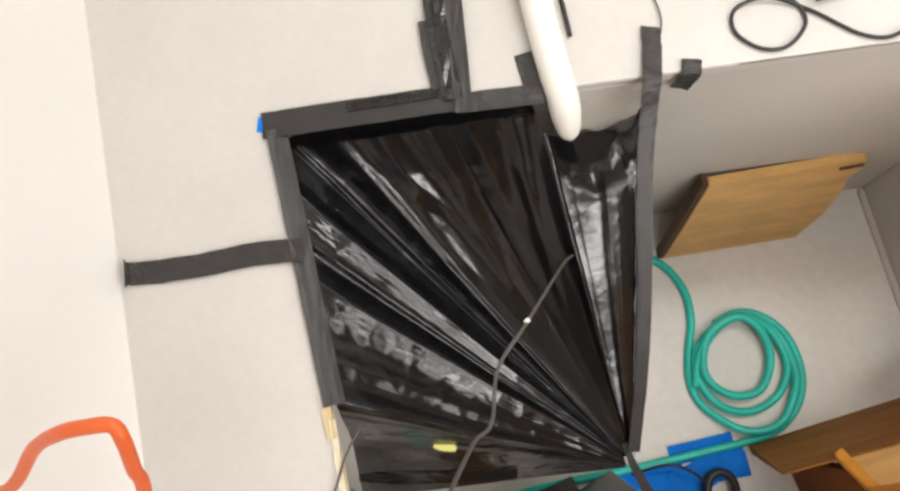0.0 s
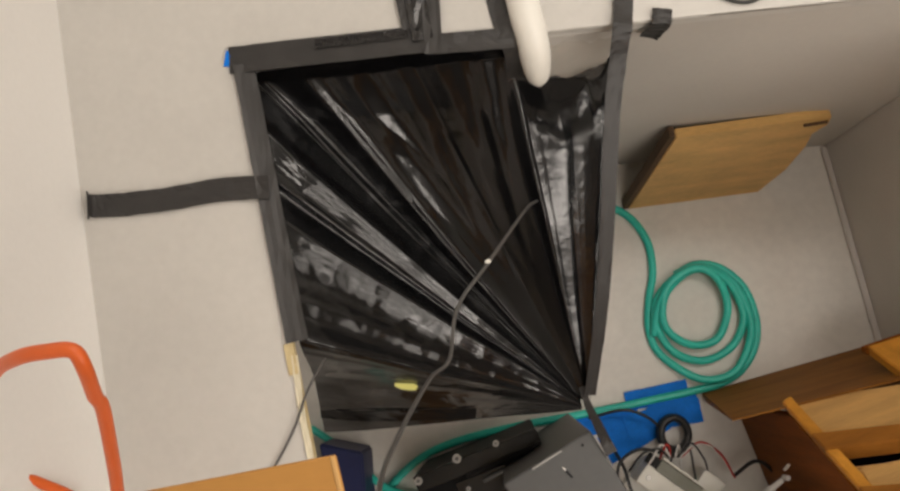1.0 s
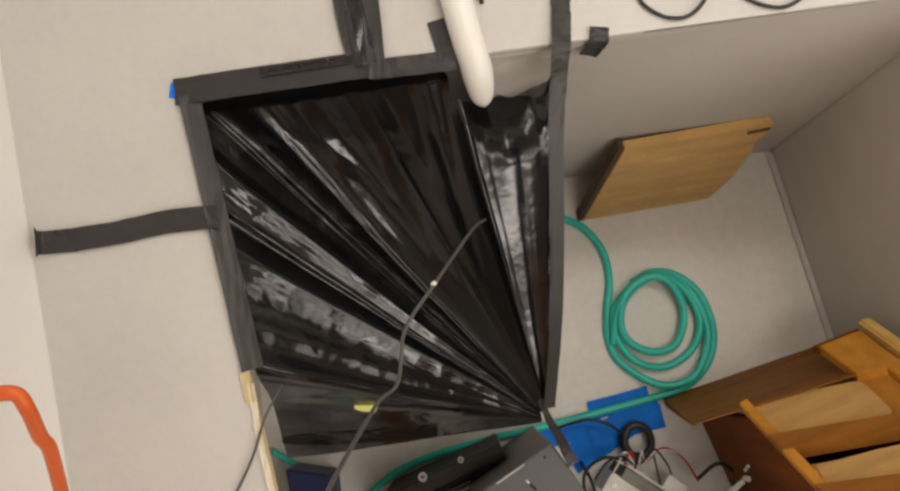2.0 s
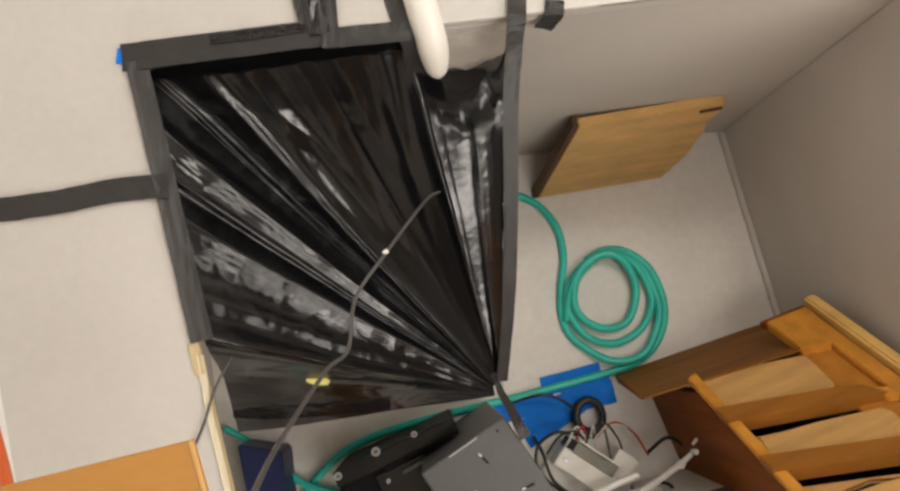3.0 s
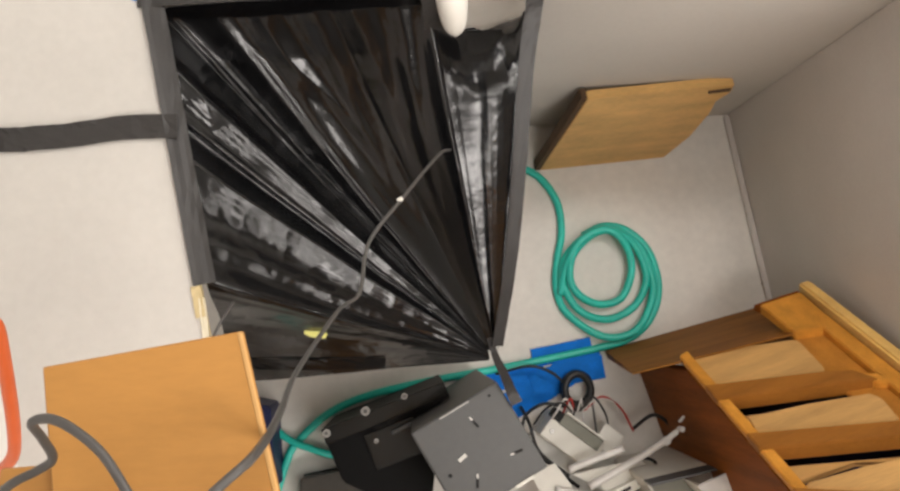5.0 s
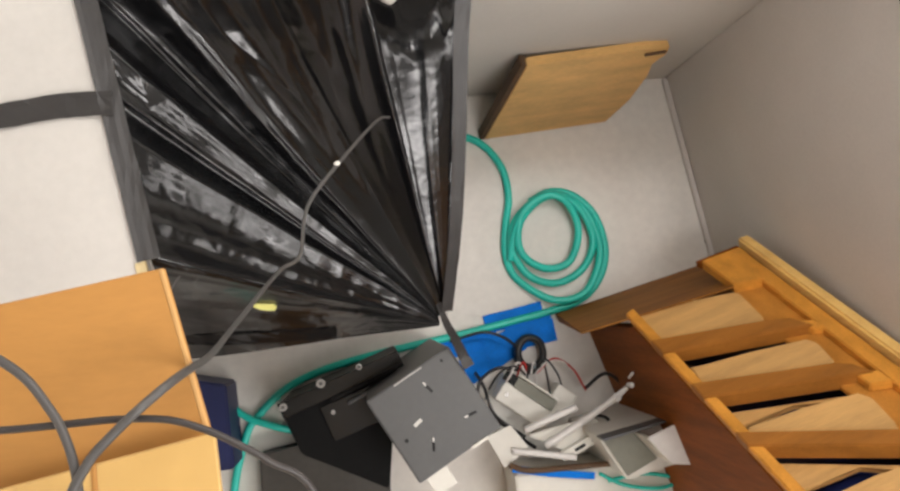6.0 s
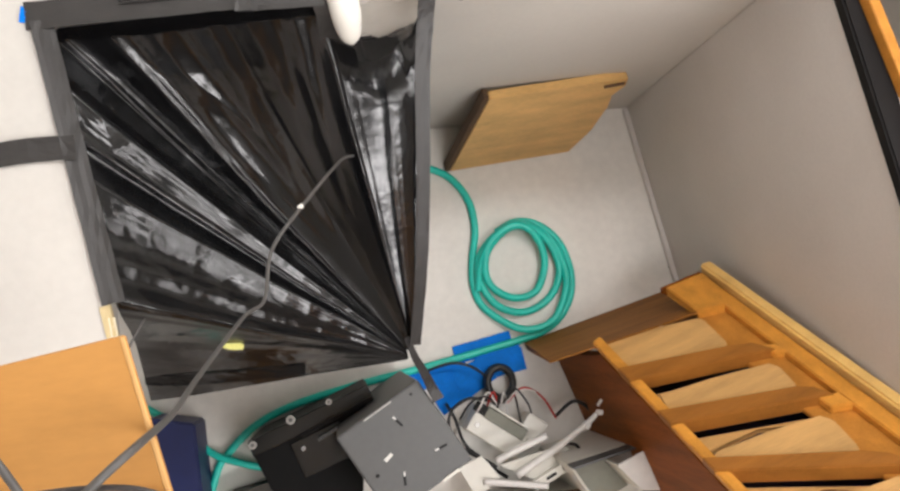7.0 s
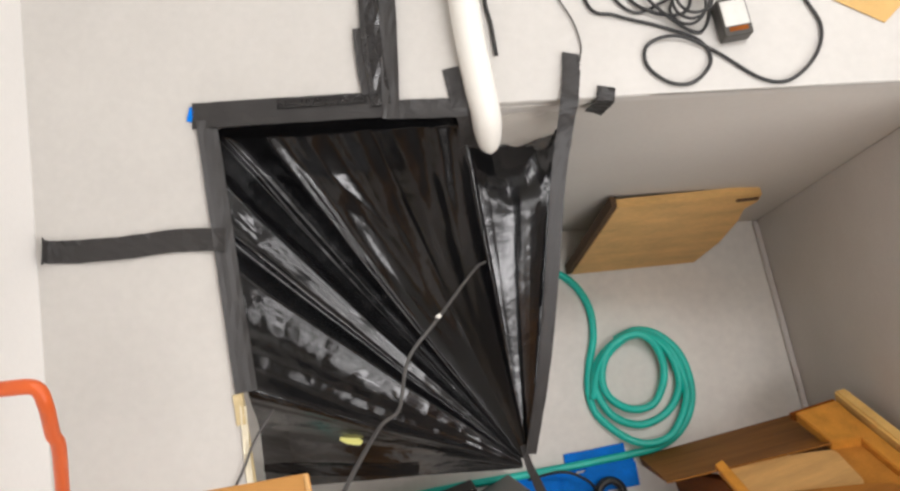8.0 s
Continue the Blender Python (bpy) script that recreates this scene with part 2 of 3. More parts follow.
part("side_panel", prism([(-0.66, -0.95), (-0.64, -0.95), (-0.66, 0.60), (-0.68, 0.60)], 0, H - 0.022), M_GREY, counter, "grey side panel under the top")
part("edge_strip", prism([(left_edge(-1.0), -1.0), (left_edge(-1.0) + 0.002, -1.0), (left_edge(0.60) + 0.002, 0.60), (left_edge(0.60), 0.60)], H - 0.020, H - 0.002), M_CREAM, counter, "thin yellowed edge strip")

# low partition with a dark cap
y0 = -1.0
thing("partition", prism([(right_face(y0), y0), (right_face(y0) + 0.05, y0), (right_face(FAR) + 0.05, FAR + 0.003), (right_face(FAR), FAR + 0.003)], 0, H - 0.01), M_PART, "grey painted low partition wall", "partition", kind="structure")
thing("partition_cap", prism([(right_face(y0) - 0.003, y0), (right_face(y0) + 0.034, y0), (right_face(FAR) + 0.034, FAR), (right_face(FAR) - 0.003, FAR)], H - 0.01, H + 0.012, 0.003), M_TRIM, "black trim along the top of the partition", "trim", kind="structure")
thing("baseboard", prism([(right_face(y0) - 0.012, y0), (right_face(y0), y0), (right_face(FAR), FAR), (right_face(FAR) - 0.012, FAR)], 0, 0.014, 0.003), M_PART, "narrow grey skirting strip at the floor", "baseboard", kind="structure")

# ---- black film tented over the inner corner ----
TIP = Vector((-0.072, 0.156, 0.517))
RIM = [(0.0, (-0.494, 0.153, 0.50)), (0.09, (-0.464, 0.253, 0.70)), (0.14, (-0.450, 0.285, 0.833)), (0.45, (-0.497, 0.636, 0.833)),
       (0.62, (-0.28, 0.642, 0.832)), (0.72, (-0.155, 0.642, 0.815)), (0.75, (-0.135, 0.640, 0.760)), (0.80, (-0.108, 0.636, 0.700)), (0.86, (-0.070, 0.638, 0.700)),
       (0.93, (-0.028, 0.644, 0.728)), (1.0, (0.000, 0.640, 0.765))]
# the folds in section: place along the rim and height
FOLDS = [(0.0, 0.0), (0.06, 0.006), (0.13, 0.0), (0.152, 0.012), (0.172, -0.004), (0.198, 0.005), (0.218, -0.004), (0.232, -0.002), (0.294, 0.025), (0.303, 0.006), (0.316, -0.005), (0.322, -0.003), (0.336, 0.019), (0.342, 0.021), (0.347, 0.016),
         (0.403, 0.040), (0.411, 0.012), (0.432, -0.028), (0.446, -0.030), (0.457, -0.012), (0.463, -0.022), (0.480, -0.020), (0.503, -0.002), (0.512, -0.014), (0.56, -0.014), (0.65, -0.012), (0.705, -0.004), (0.722, 0.016), (0.732, 0.011), (0.80, 0.011), (0.86, 0.008), (0.905, 0.002), (0.940, 0.014), (0.960, 0.000), (1.0, 0.0)]


def section(u):
    us, hs = zip(*FOLDS)
    return float(sum(np.interp(u + d, us, hs) * w for d, w in ((-0.005, 0.25), (0, 0.5), (0.005, 0.25))))


def rim_at(u):
    for (a, p), (b, q) in zip(RIM, RIM[1:]):
        if u <= b:
            return Vector(p).lerp(Vector(q), (u - a) / (b - a))
    return Vector(RIM[-1][1])


def film_raw(u, v):
    c = sum((rim_at(min(1, max(0, u + d))) for d in (-0.012, 0, 0.012)), Vector()) / 3
    drop = 0.014 * min(1.0, max(0.0, (u - 0.44) / 0.10)) * min(1.0, max(0.0, (0.80 - u) / 0.08))
    low_c = c + Vector((0, -0.006, -drop))
    p = TIP.lerp(low_c, v / 0.93) if v < 0.93 else low_c.lerp(c, (v - 0.93) / 0.07)
    belly = 4 * v * (1 - v)
    low = max(0.0, 1 - u / 0.15)
    p += Vector((0.0, 0.0, 0.02)) * belly * low
    inner = min(1.0, u / 0.14)
    p.z -= 0.022 * belly * inner
    p.z -= 0.040 * 4 * v**1.6 * (1 - v**1.6) * max(0.0, min(1.0, (u - 0.415) / 0.05)) * max(0.0, min(1.0, (0.718 - u) / 0.10))
    f = section(u + 0.006 * noise.noise(Vector((u * 6, v * 3, 8))))
    g = v**0.8 * min(1.0, (1 - v) / 0.17 + 0.06)
    up = Vector((0.15, -0.45, 0.88))
    p += up * f * g * (1.0 if v < 0.93 else (1 - v) / 0.07)
    ed = min(1.0, (1 - v) / 0.06) * min(1.0, v / 0.2)
    slack = max(0.0, 1 - abs(u - 0.21) / 0.09) + 0.5 * max(0.0, 1 - abs(u - 0.37) / 0.04) + 0.7 * max(0.0, 1 - abs(u - 0.485) / 0.03) * v
    cross = abs(noise.noise(p * 15 + noise.noise_vector(p * 9) * 0.9))
    hang = max(0.0, 1 - abs(u - 0.60) / 0.14) * min(1.0, max(0.0, (v - 0.35) / 0.45)) * (0.35 - abs(noise.noise(Vector((u * 19 + v * 1.6, v * 2.4 - u * 3, 2)))))
    drape = sum(h * math.exp(-(((u - c + 0.06 * (1 - v)) / w) ** 2)) for c, w, h in ((0.552, 0.015, 0.0040), (0.606, 0.010, 0.0016), (0.650, 0.020, 0.0045), (0.693, 0.010, 0.0040))) * min(1.0, max(0.0, (v - 0.42) / 0.36))
    crumple = abs(noise.noise(p * 21 + Vector((5, 1, 2))))
    fine = abs(noise.noise(p * 36 + noise.noise_vector(p * 16) * 0.8))
    streak = abs(noise.noise(Vector((u * 62 + v * 1.5, v * 2.2, 6)))) * v
    quiet = 1 - 0.75 * max(0.0, min(1.0, (u - 0.50) / 0.04)) * max(0.0, min(1.0, (0.74 - u) / 0.04)) * max(0.0, min(1.0, (0.90 - v) / 0.30))
    p += up * ed * (0.006 * noise.noise(p * 6 + Vector((0, 0, 3))) + 0.0022 * slack * (0.3 - cross) + 0.008 * hang + drape
                    + (0.0014 + 0.0020 * slack) * quiet * (0.25 - crumple) + (0.0006 + 0.0012 * slack) * quiet * (0.25 - fine) + 0.0012 * quiet * (0.25 - streak))
    return p


def film_at(u, v):
    """Between the sharp ridge and the taped edge the sheet is stretched flat."""
    p = film_raw(u, v)
    a, b = 0.728, 0.940
    if a < u < b:
        s = (u - a) / (b - a)
        steps = [min(1.0, max(0.03, v + 0.035 * k)) for k in (-2, -1, 0, 1, 2)] if v < 0.80 else [v]
        flat = (sum((film_raw(a, q) for q in steps), Vector()) / len(steps)).lerp(sum((film_raw(b, q) for q in steps), Vector()) / len(steps), s)
        flat.z += 0.012 * v * math.sin(math.pi * s) - 0.0015 * v * noise.noise(Vector((s * 2, v * 4, 9))) + 0.0008 * v * (0.25 - abs(noise.noise(Vector((s * 7, v * 1.5, 4)))))
        k = min(1.0, max(0.0, (v - 0.72) / 0.26))
        p = flat.lerp(p, k * k * (3 - 2 * k))
        p.z += 0.008 * min(1.0, max(0.0, (v - 0.7) / 0.15)) * min(1.0, (1 - v) / 0.05) * math.sin(math.pi * s) * (0.3 - abs(noise.noise(Vector((s * 2.5 + v * 2, v * 7 - s * 2, 5)))))
    return p


def film_sheet(nu=560, nv=190):
    bm = bmesh.new()
    grid = [[bm.verts.new(film_at(i / nu, 0.03 + 0.97 * (j / nv))) for j in range(nv + 1)] for i in range(nu + 1)]
    for i in range(nu):
        for j in range(nv):
            bm.faces.new((grid[i][j], grid[i + 1][j], grid[i + 1][j + 1], grid[i][j + 1]))
    return bm


film = thing("plastic_sheet", film_sheet(), M_FILM, "creased glossy black plastic sheet taped over the corner", "plastic sheet", smooth=True)
part("gathered_tip", strip([(-0.084, 0.192, 0.541), (-0.074, 0.159, 0.519), (-0.060, 0.130, 0.490), (-0.048, 0.100, 0.466), (-0.040, 0.080, 0.4635)], lambda f: 0.009 + 0.012 * f, (0.2, -0.3, 0.9), seed=42, wave=0.001), M_TAPE, film, "gathered end of the sheet")
part("hem", strip([film_at(0.035, v) + Vector((0, -0.003, 0.004)) for v in (0.97, 0.8, 0.6, 0.4)], 0.02, (0.1, -0.6, 0.7), seed=40), M_FILM, film)

# ---- tape ----
def tape(points, width, label, normal=(0, 0, 1), material=None, seed=0, wave=0.0008):
    return thing("tape_strip", strip(points, width, normal, seed=seed, wave=wave), material or M_TAPE, label, "tape", group="strips of black tape")


Z = H + 0.001
tape([(-0.518, 0.651, Z), (-0.45, 0.652, Z), (-0.36, 0.653, Z), (-0.262, 0.654, Z)], 0.036, "wide black cloth tape along the counter edge", seed=1)
tape([(-0.405, 0.661, Z + 0.002), (-0.34, 0.662, Z + 0.002), (-0.285, 0.663, Z + 0.002)], 0.012, "short glossy black tape on wider tape", material=M_TAPE2, seed=2)
tape([(-0.262, 0.646, Z), (-0.21, 0.645, Z), (-0.152, 0.644, Z)], 0.027, "short black cloth tape holding the sheet", seed=3)
tape([(left_edge(0.645) + 0.010, 0.645, Z), (left_edge(0.52) + 0.010, 0.52, Z), (left_edge(0.40) + 0.010, 0.40, Z), (left_edge(0.285) + 0.010, 0.285, Z)], 0.027, "black cloth tape along the table edge", normal=(0.25, 0, 1), seed=4)
tape([(-0.282, 1.0, Z + 0.002), (-0.279, 0.86, Z + 0.002), (-0.276, 0.75, Z + 0.002), (-0.266, 0.652, Z + 0.002)], 0.027, "glossy black tape crumpled on the counter", material=M_TAPE2, seed=5, wave=0.003)
tape([(-0.254, 1.0, Z + 0.004), (-0.253, 0.86, Z + 0.004), (-0.252, 0.75, Z + 0.004), (-0.254, 0.632, Z + 0.004)], 0.023, "long black cloth tape across the counter", seed=6)
tape([(-0.292, 0.764, Z + 0.004), (-0.288, 0.71, Z + 0.004), (-0.282, 0.668, Z + 0.004)], 0.018, "short black cloth tape on the counter", seed=7)
tape([(-0.171, 0.702, Z), (-0.166, 0.672, Z), (-0.160, 0.645, Z + 0.001), (-0.152, 0.628, H - 0.02), (-0.150, 0.612, H - 0.07)], 0.023, "black cloth tape folded over the counter edge", normal=(0, -0.5, 1), seed=8)
tape([(-0.006, 0.714, Z), (-0.009, 0.685, Z + 0.001), (-0.013, 0.660, Z + 0.002), (-0.015, 0.645, Z + 0.004), (-0.018, 0.630, H - 0.004), (-0.022, 0.605, H - 0.026), (-0.030, 0.55, 0.782), (-0.040, 0.42, 0.700), (-0.052, 0.30, 0.622), (-0.072, 0.178, 0.535)],
     lambda f: 0.026 - 0.012 * max(0.0, f - 0.35), "long black tape edging the plastic sheet", normal=(0.2, -0.35, 0.9), seed=9)
tape([(0.037, 0.664, Z), (0.036, 0.656, Z), (0.034, 0.6455, H - 0.003), (0.030, 0.6455, H - 0.022), (0.025, 0.6450, H - 0.045)], 0.025, "bit of black tape folded over the edge", normal=(0, -0.7, 0.7), seed=10, wave=0.002)
tape([(left_wall(0.476) + 0.013, 0.476, H + 0.012), (left_wall(0.476) + 0.020, 0.476, Z + 0.001), (-0.66, 0.475, Z), (-0.60, 0.477, Z), (-0.54, 0.482, Z), (-0.474, 0.480, Z + 0.002)], lambda f: 0.030 + 0.006 * (f < 0.06), "rippled black tape reaching to the wall", seed=11, wave=0.002)
tape([(-0.518, 0.664, Z - 0.0005), (-0.522, 0.644, Z - 0.0005)], 0.007, "small torn piece of blue tape", material=M_BLUE, seed=12)
tape([(left_edge(0.283) - 0.001, 0.283, Z), (left_edge(0.24) - 0.002, 0.245, Z)], 0.012, "small piece of masking tape on the edge", material=M_CREAM, seed=13)
tape([(-0.4535, 0.268, Z), (-0.4485, 0.20, Z), (-0.440, 0.14, Z), (-0.425, 0.03, Z), (-0.40, -0.16, Z)], 0.008, "long pale paper tape along the table edge", material=M_EDGE, seed=15)
leaf = thing("paper_scrap", strip([(-0.357, 0.222, 0.656), (-0.342, 0.219, 0.652), (-0.327, 0.213, 0.646)], lambda f: 0.016 * math.sin(0.5 + f * 2.2), (0.1, -0.5, 0.85), seed=14), M_YELLOW, "small yellow paper scrap on black sheet", "paper scrap")

# ---- white pipe lying over the edge ----
pipe = thing("white_pipe", tube([(-0.180, 1.15, H + 0.023), (-0.163, 0.95, H + 0.023), (-0.147, 0.77, H + 0.022), (-0.135, 0.675, H + 0.012), (-0.127, 0.637, H - 0.008), (-0.122, 0.610, H - 0.046), (-0.120, 0.600, H - 0.062)],
             lambda f: 0.0205 if f < 0.70 else 0.0205 - 0.0165 * ((f - 0.70) / 0.30) ** 1.6, sides=20, steps=10), M_PVC, "white plastic pipe lying on the counter", "pipe", smooth=True)
thing("cable", tube([(-0.10, 1.0, H + 0.004), (-0.118, 0.82, H + 0.004), (-0.112, 0.76, H + 0.004), (-0.108, 0.715, H + 0.005)], 0.003, sides=6), M_CABLEB, "thin black cable beside the white pipe", "cable", smooth=True)

# ---- leaning board ----
def lean_board():
    top = empty("wooden_board", pose(0.101, 0.567, 0.0, 0, 0, 2), "small varnished plywood board leaning on the counter front", "board")
    tilt = pose(0, 0, 0, 76)
    bm = bmesh.new()
    out = [(0.003, 0), (0.289, 0.006), (0.322, 0.105), (0.334, 0.205), (0.327, 0.256), (0.350, 0.286), (0.348, 0.314), (0.300, 0.319), (0.059, 0.316)]
    lo = [bm.verts.new((x, y, 0)) for x, y in out]
    hi = [bm.verts.new((x, y, 0.018)) for x, y in out]
    bm.faces.new(lo), bm.faces.new(hi)
    for i in range(len(out)):
        j = (i + 1) % len(out)
        bm.faces.new((lo[i], lo[j], hi[j], hi[i]))
    bmesh.ops.bevel(bm, geom=list(bm.edges), offset=0.002, segments=2, affect="EDGES")
    bmesh.ops.transform(bm, matrix=tilt, verts=bm.verts)
    part("panel", bm, M_PLY, top)
    # Dark strip stands in for shade along the board's left side.
    part("shaded_edge", box((0.012, 0.318, 0.024), (0, 0, 0), 0.002, tilt @ pose(0.0260, 0.159, 0.006, 0, 0, -10.0)), M_PLYEDGE, top, "dark strip for the shade along the left edge")
    part("notch", box((0.044, 0.008, 0.012), (0, 0, 0), 0.002, tilt @ pose(0.322, 0.300, 0.016, 0, 0, 4)), M_PLYEDGE, top, "dark saw cut")
    return top


lean_board()

# ---- green hose ----
R = 0.0085
COIL = [(-0.03, 0.572, R), (0.050, 0.563, R), (0.104, 0.532, R), (0.138, 0.475, R), (0.143, 0.408, R), (0.128, 0.345, R), (0.121, 0.282, R), (0.138, 0.228, R), (0.198, 0.176, R + 0.014), (0.252, 0.166, R + 0.018),
        (0.300, 0.190, R + 0.016), (0.334, 0.266, R + 0.014), (0.318, 0.350, R + 0.012), (0.280, 0.394, R + 0.012), (0.236, 0.406, R + 0.014), (0.186, 0.388, R + 0.014), (0.142, 0.343, R + 0.014), (0.136, 0.285, R + 0.014), (0.168, 0.228, R + 0.012), (0.229, 0.206, R + 0.006),
        (0.292, 0.232, R + 0.004), (0.322, 0.291, R + 0.010), (0.304, 0.360, R + 0.014), (0.258, 0.398, R + 0.024), (0.210, 0.396, R + 0.024), (0.160, 0.354, R + 0.030), (0.148, 0.300, R + 0.028), (0.168, 0.262, R + 0.022), (0.212, 0.240, R + 0.014),
        (0.260, 0.250, R + 0.012), (0.286, 0.298, R + 0.016), (0.286, 0.345, R + 0.022), (0.262, 0.388, R + 0.034), (0.222, 0.402, R + 0.036), (0.172, 0.376, R + 0.034), (0.140, 0.322, R + 0.024), (0.128, 0.268, R + 0.010)]
TAIL = [(0.190, 0.396, R), (0.238, 0.414, R), (0.288, 0.402, R), (0.332, 0.357, R), (0.350, 0.290, R), (0.342, 0.232, R), (0.310, 0.184, R), (0.262, 0.156, R), (0.200, 0.144, R), (0.141, 0.136, R), (0.050, 0.124, R), (-0.042, 0.113, R),
        (-0.171, 0.100, R), (-0.299, 0.080, R), (-0.389, 0.050, R), (-0.456, 0.000, R), (-0.492, -0.050, R), (-0.53, -0.20, R), (-0.50, -0.45, R)]
hose = thing("garden_hose", tube(TAIL, R, steps=10, sides=14, bm=tube(COIL, R, steps=10, sides=14)), M_HOSE, "coiled green rubber hose on the floor", "hose", smooth=True)
thing("garden_hose", tube([(-0.635, 0.135, R + 0.02), (-0.608, 0.114, R + 0.012), (-0.554, 0.069, R), (-0.49, 0.004, R + 0.012), (-0.430, -0.026, R + 0.018), (-0.385, -0.044, R + 0.004), (-0.348, -0.050, R)], R * 0.92, sides=12), M_HOSE, "short run of green hose crossing the floor", "hose", smooth=True)

# ---- blue tape on the floor ----
for k, (pts, w) in enumerate([([(-0.088, 0.080), (0.0, 0.090), (0.080, 0.100)], 0.040), ([(0.000, 0.032), (0.08, 0.070), (0.130, 0.096)], 0.062), ([(0.055, 0.132), (0.12, 0.140), (0.190, 0.150)], 0.040), ([(0.05, 0.075), (0.14, 0.096), (0.212, 0.104)], 0.052), ([(0.10, 0.110), (0.15, 0.122), (0.206, 0.128)], 0.046)]):
    thing("floor_tape", strip([(x, y, 0.001 + 0.0015 * k) for x, y in pts], w, seed=20 + k), M_BLUE, "strip of blue masking tape stuck on the floor", "tape", group="blue floor tape")

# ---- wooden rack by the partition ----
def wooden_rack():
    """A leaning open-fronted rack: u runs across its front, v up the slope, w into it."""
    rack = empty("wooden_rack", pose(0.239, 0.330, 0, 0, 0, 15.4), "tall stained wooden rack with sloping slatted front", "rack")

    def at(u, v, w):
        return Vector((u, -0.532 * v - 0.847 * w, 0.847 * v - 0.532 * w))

    def solid(low, high, bevel):
        bm = bmesh.new()
        a, b = [bm.verts.new(p) for p in low], [bm.verts.new(p) for p in high]
        bm.faces.new(a), bm.faces.new(b)
        for i in range(len(a)):
            j = (i + 1) % len(a)
            bm.faces.new((a[i], a[j], b[j], b[i]))
        bmesh.ops.bevel(bm, geom=list(bm.edges), offset=bevel, segments=2, affect="EDGES")
        return bm

    def plate(name, material, outline, w0, w1, label="", bevel=0.002):
        return part(name, solid([at(u, v, w0) for u, v in outline], [at(u, v, w1) for u, v in outline], bevel), material, rack, label)

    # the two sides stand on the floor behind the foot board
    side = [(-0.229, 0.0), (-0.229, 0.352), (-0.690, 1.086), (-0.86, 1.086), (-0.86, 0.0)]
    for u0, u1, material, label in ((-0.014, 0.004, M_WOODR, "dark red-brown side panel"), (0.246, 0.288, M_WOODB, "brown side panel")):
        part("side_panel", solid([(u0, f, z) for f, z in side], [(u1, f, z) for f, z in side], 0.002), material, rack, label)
    # Light put into colour: foot board, bars, cheek darker; slats and rim brighter.
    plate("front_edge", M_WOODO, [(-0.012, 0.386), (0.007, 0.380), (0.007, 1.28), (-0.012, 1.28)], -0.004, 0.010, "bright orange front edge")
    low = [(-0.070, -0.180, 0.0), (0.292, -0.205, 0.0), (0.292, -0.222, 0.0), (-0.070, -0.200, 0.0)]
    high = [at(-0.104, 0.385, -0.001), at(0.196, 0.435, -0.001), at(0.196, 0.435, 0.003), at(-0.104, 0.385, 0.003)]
    part("foot_board", solid(low, high, 0.001), M_WOODF, rack, "brown board at the foot, its shade in the colour")
    plate("end_cap", M_WOODO, [(0.183, 0.330), (0.266, 0.335), (0.262, 0.400), (0.237, 0.452), (0.188, 0.436)], -0.006, 0.016)
    plate("cap_edge", M_WOODR, [(0.176, 0.318), (0.268, 0.322), (0.266, 0.334), (0.180, 0.331)], -0.002, 0.014, "darker front end of the cap")
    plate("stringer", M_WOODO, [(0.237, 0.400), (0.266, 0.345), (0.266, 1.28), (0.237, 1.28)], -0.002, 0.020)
    plate("rim", M_RIM, [(0.271, 0.318), (0.294, 0.322), (0.294, 1.28), (0.271, 1.28)], -0.016, 0.020, "yellow rim coloured brighter where light falls", 0.004)
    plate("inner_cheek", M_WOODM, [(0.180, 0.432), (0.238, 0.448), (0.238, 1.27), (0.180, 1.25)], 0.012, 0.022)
    # Sheet added to keep gaps between slats dark and hide the floor.
    plate("gap_backing", M_NAVY, [(0.0, 0.40), (0.24, 0.44), (0.24, 1.26), (0.0, 1.26)], 0.062, 0.066, "dark blue sheet added behind the gaps")
    slats = [[(0.008, 0.392), (0.090, 0.410), (0.182, 0.438), (0.190, 0.448), (0.184, 0.530), (0.170, 0.556), (0.001, 0.491)],
             [(0.013, 0.576), (0.110, 0.598), (0.205, 0.621), (0.213, 0.638), (0.206, 0.690), (0.192, 0.703), (0.004, 0.629)],
             [(0.016, 0.740), (0.105, 0.752), (0.188, 0.766), (0.198, 0.785), (0.190, 0.845), (0.178, 0.868), (0.003, 0.758)],
             [(0.016, 0.905), (0.105, 0.908), (0.194, 0.919), (0.203, 0.940), (0.195, 1.005), (0.182, 1.030), (0.003, 0.925)]]
    bars = [[(-0.013, 0.486), (0.172, 0.557), (0.208, 0.574), (0.228, 0.612), (-0.013, 0.530)],
            [(-0.013, 0.622), (0.192, 0.704), (0.214, 0.722), (0.228, 0.754), (-0.013, 0.663)],
            [(-0.013, 0.750), (0.180, 0.869), (0.207, 0.892), (0.226, 0.932), (-0.013, 0.784)],
            [(-0.013, 0.918), (0.182, 1.032), (0.207, 1.056), (0.226, 1.096), (-0.013, 0.955)]]
    backs = [[(0.012, 0.545), (0.200, 0.606), (0.205, 0.630), (0.014, 0.552)],
             [(0.010, 0.675), (0.210, 0.752), (0.200, 0.768), (0.110, 0.716), (0.014, 0.716)],
             [(0.006, 0.795), (0.208, 0.925), (0.200, 0.944), (0.110, 0.866), (0.014, 0.866)]]
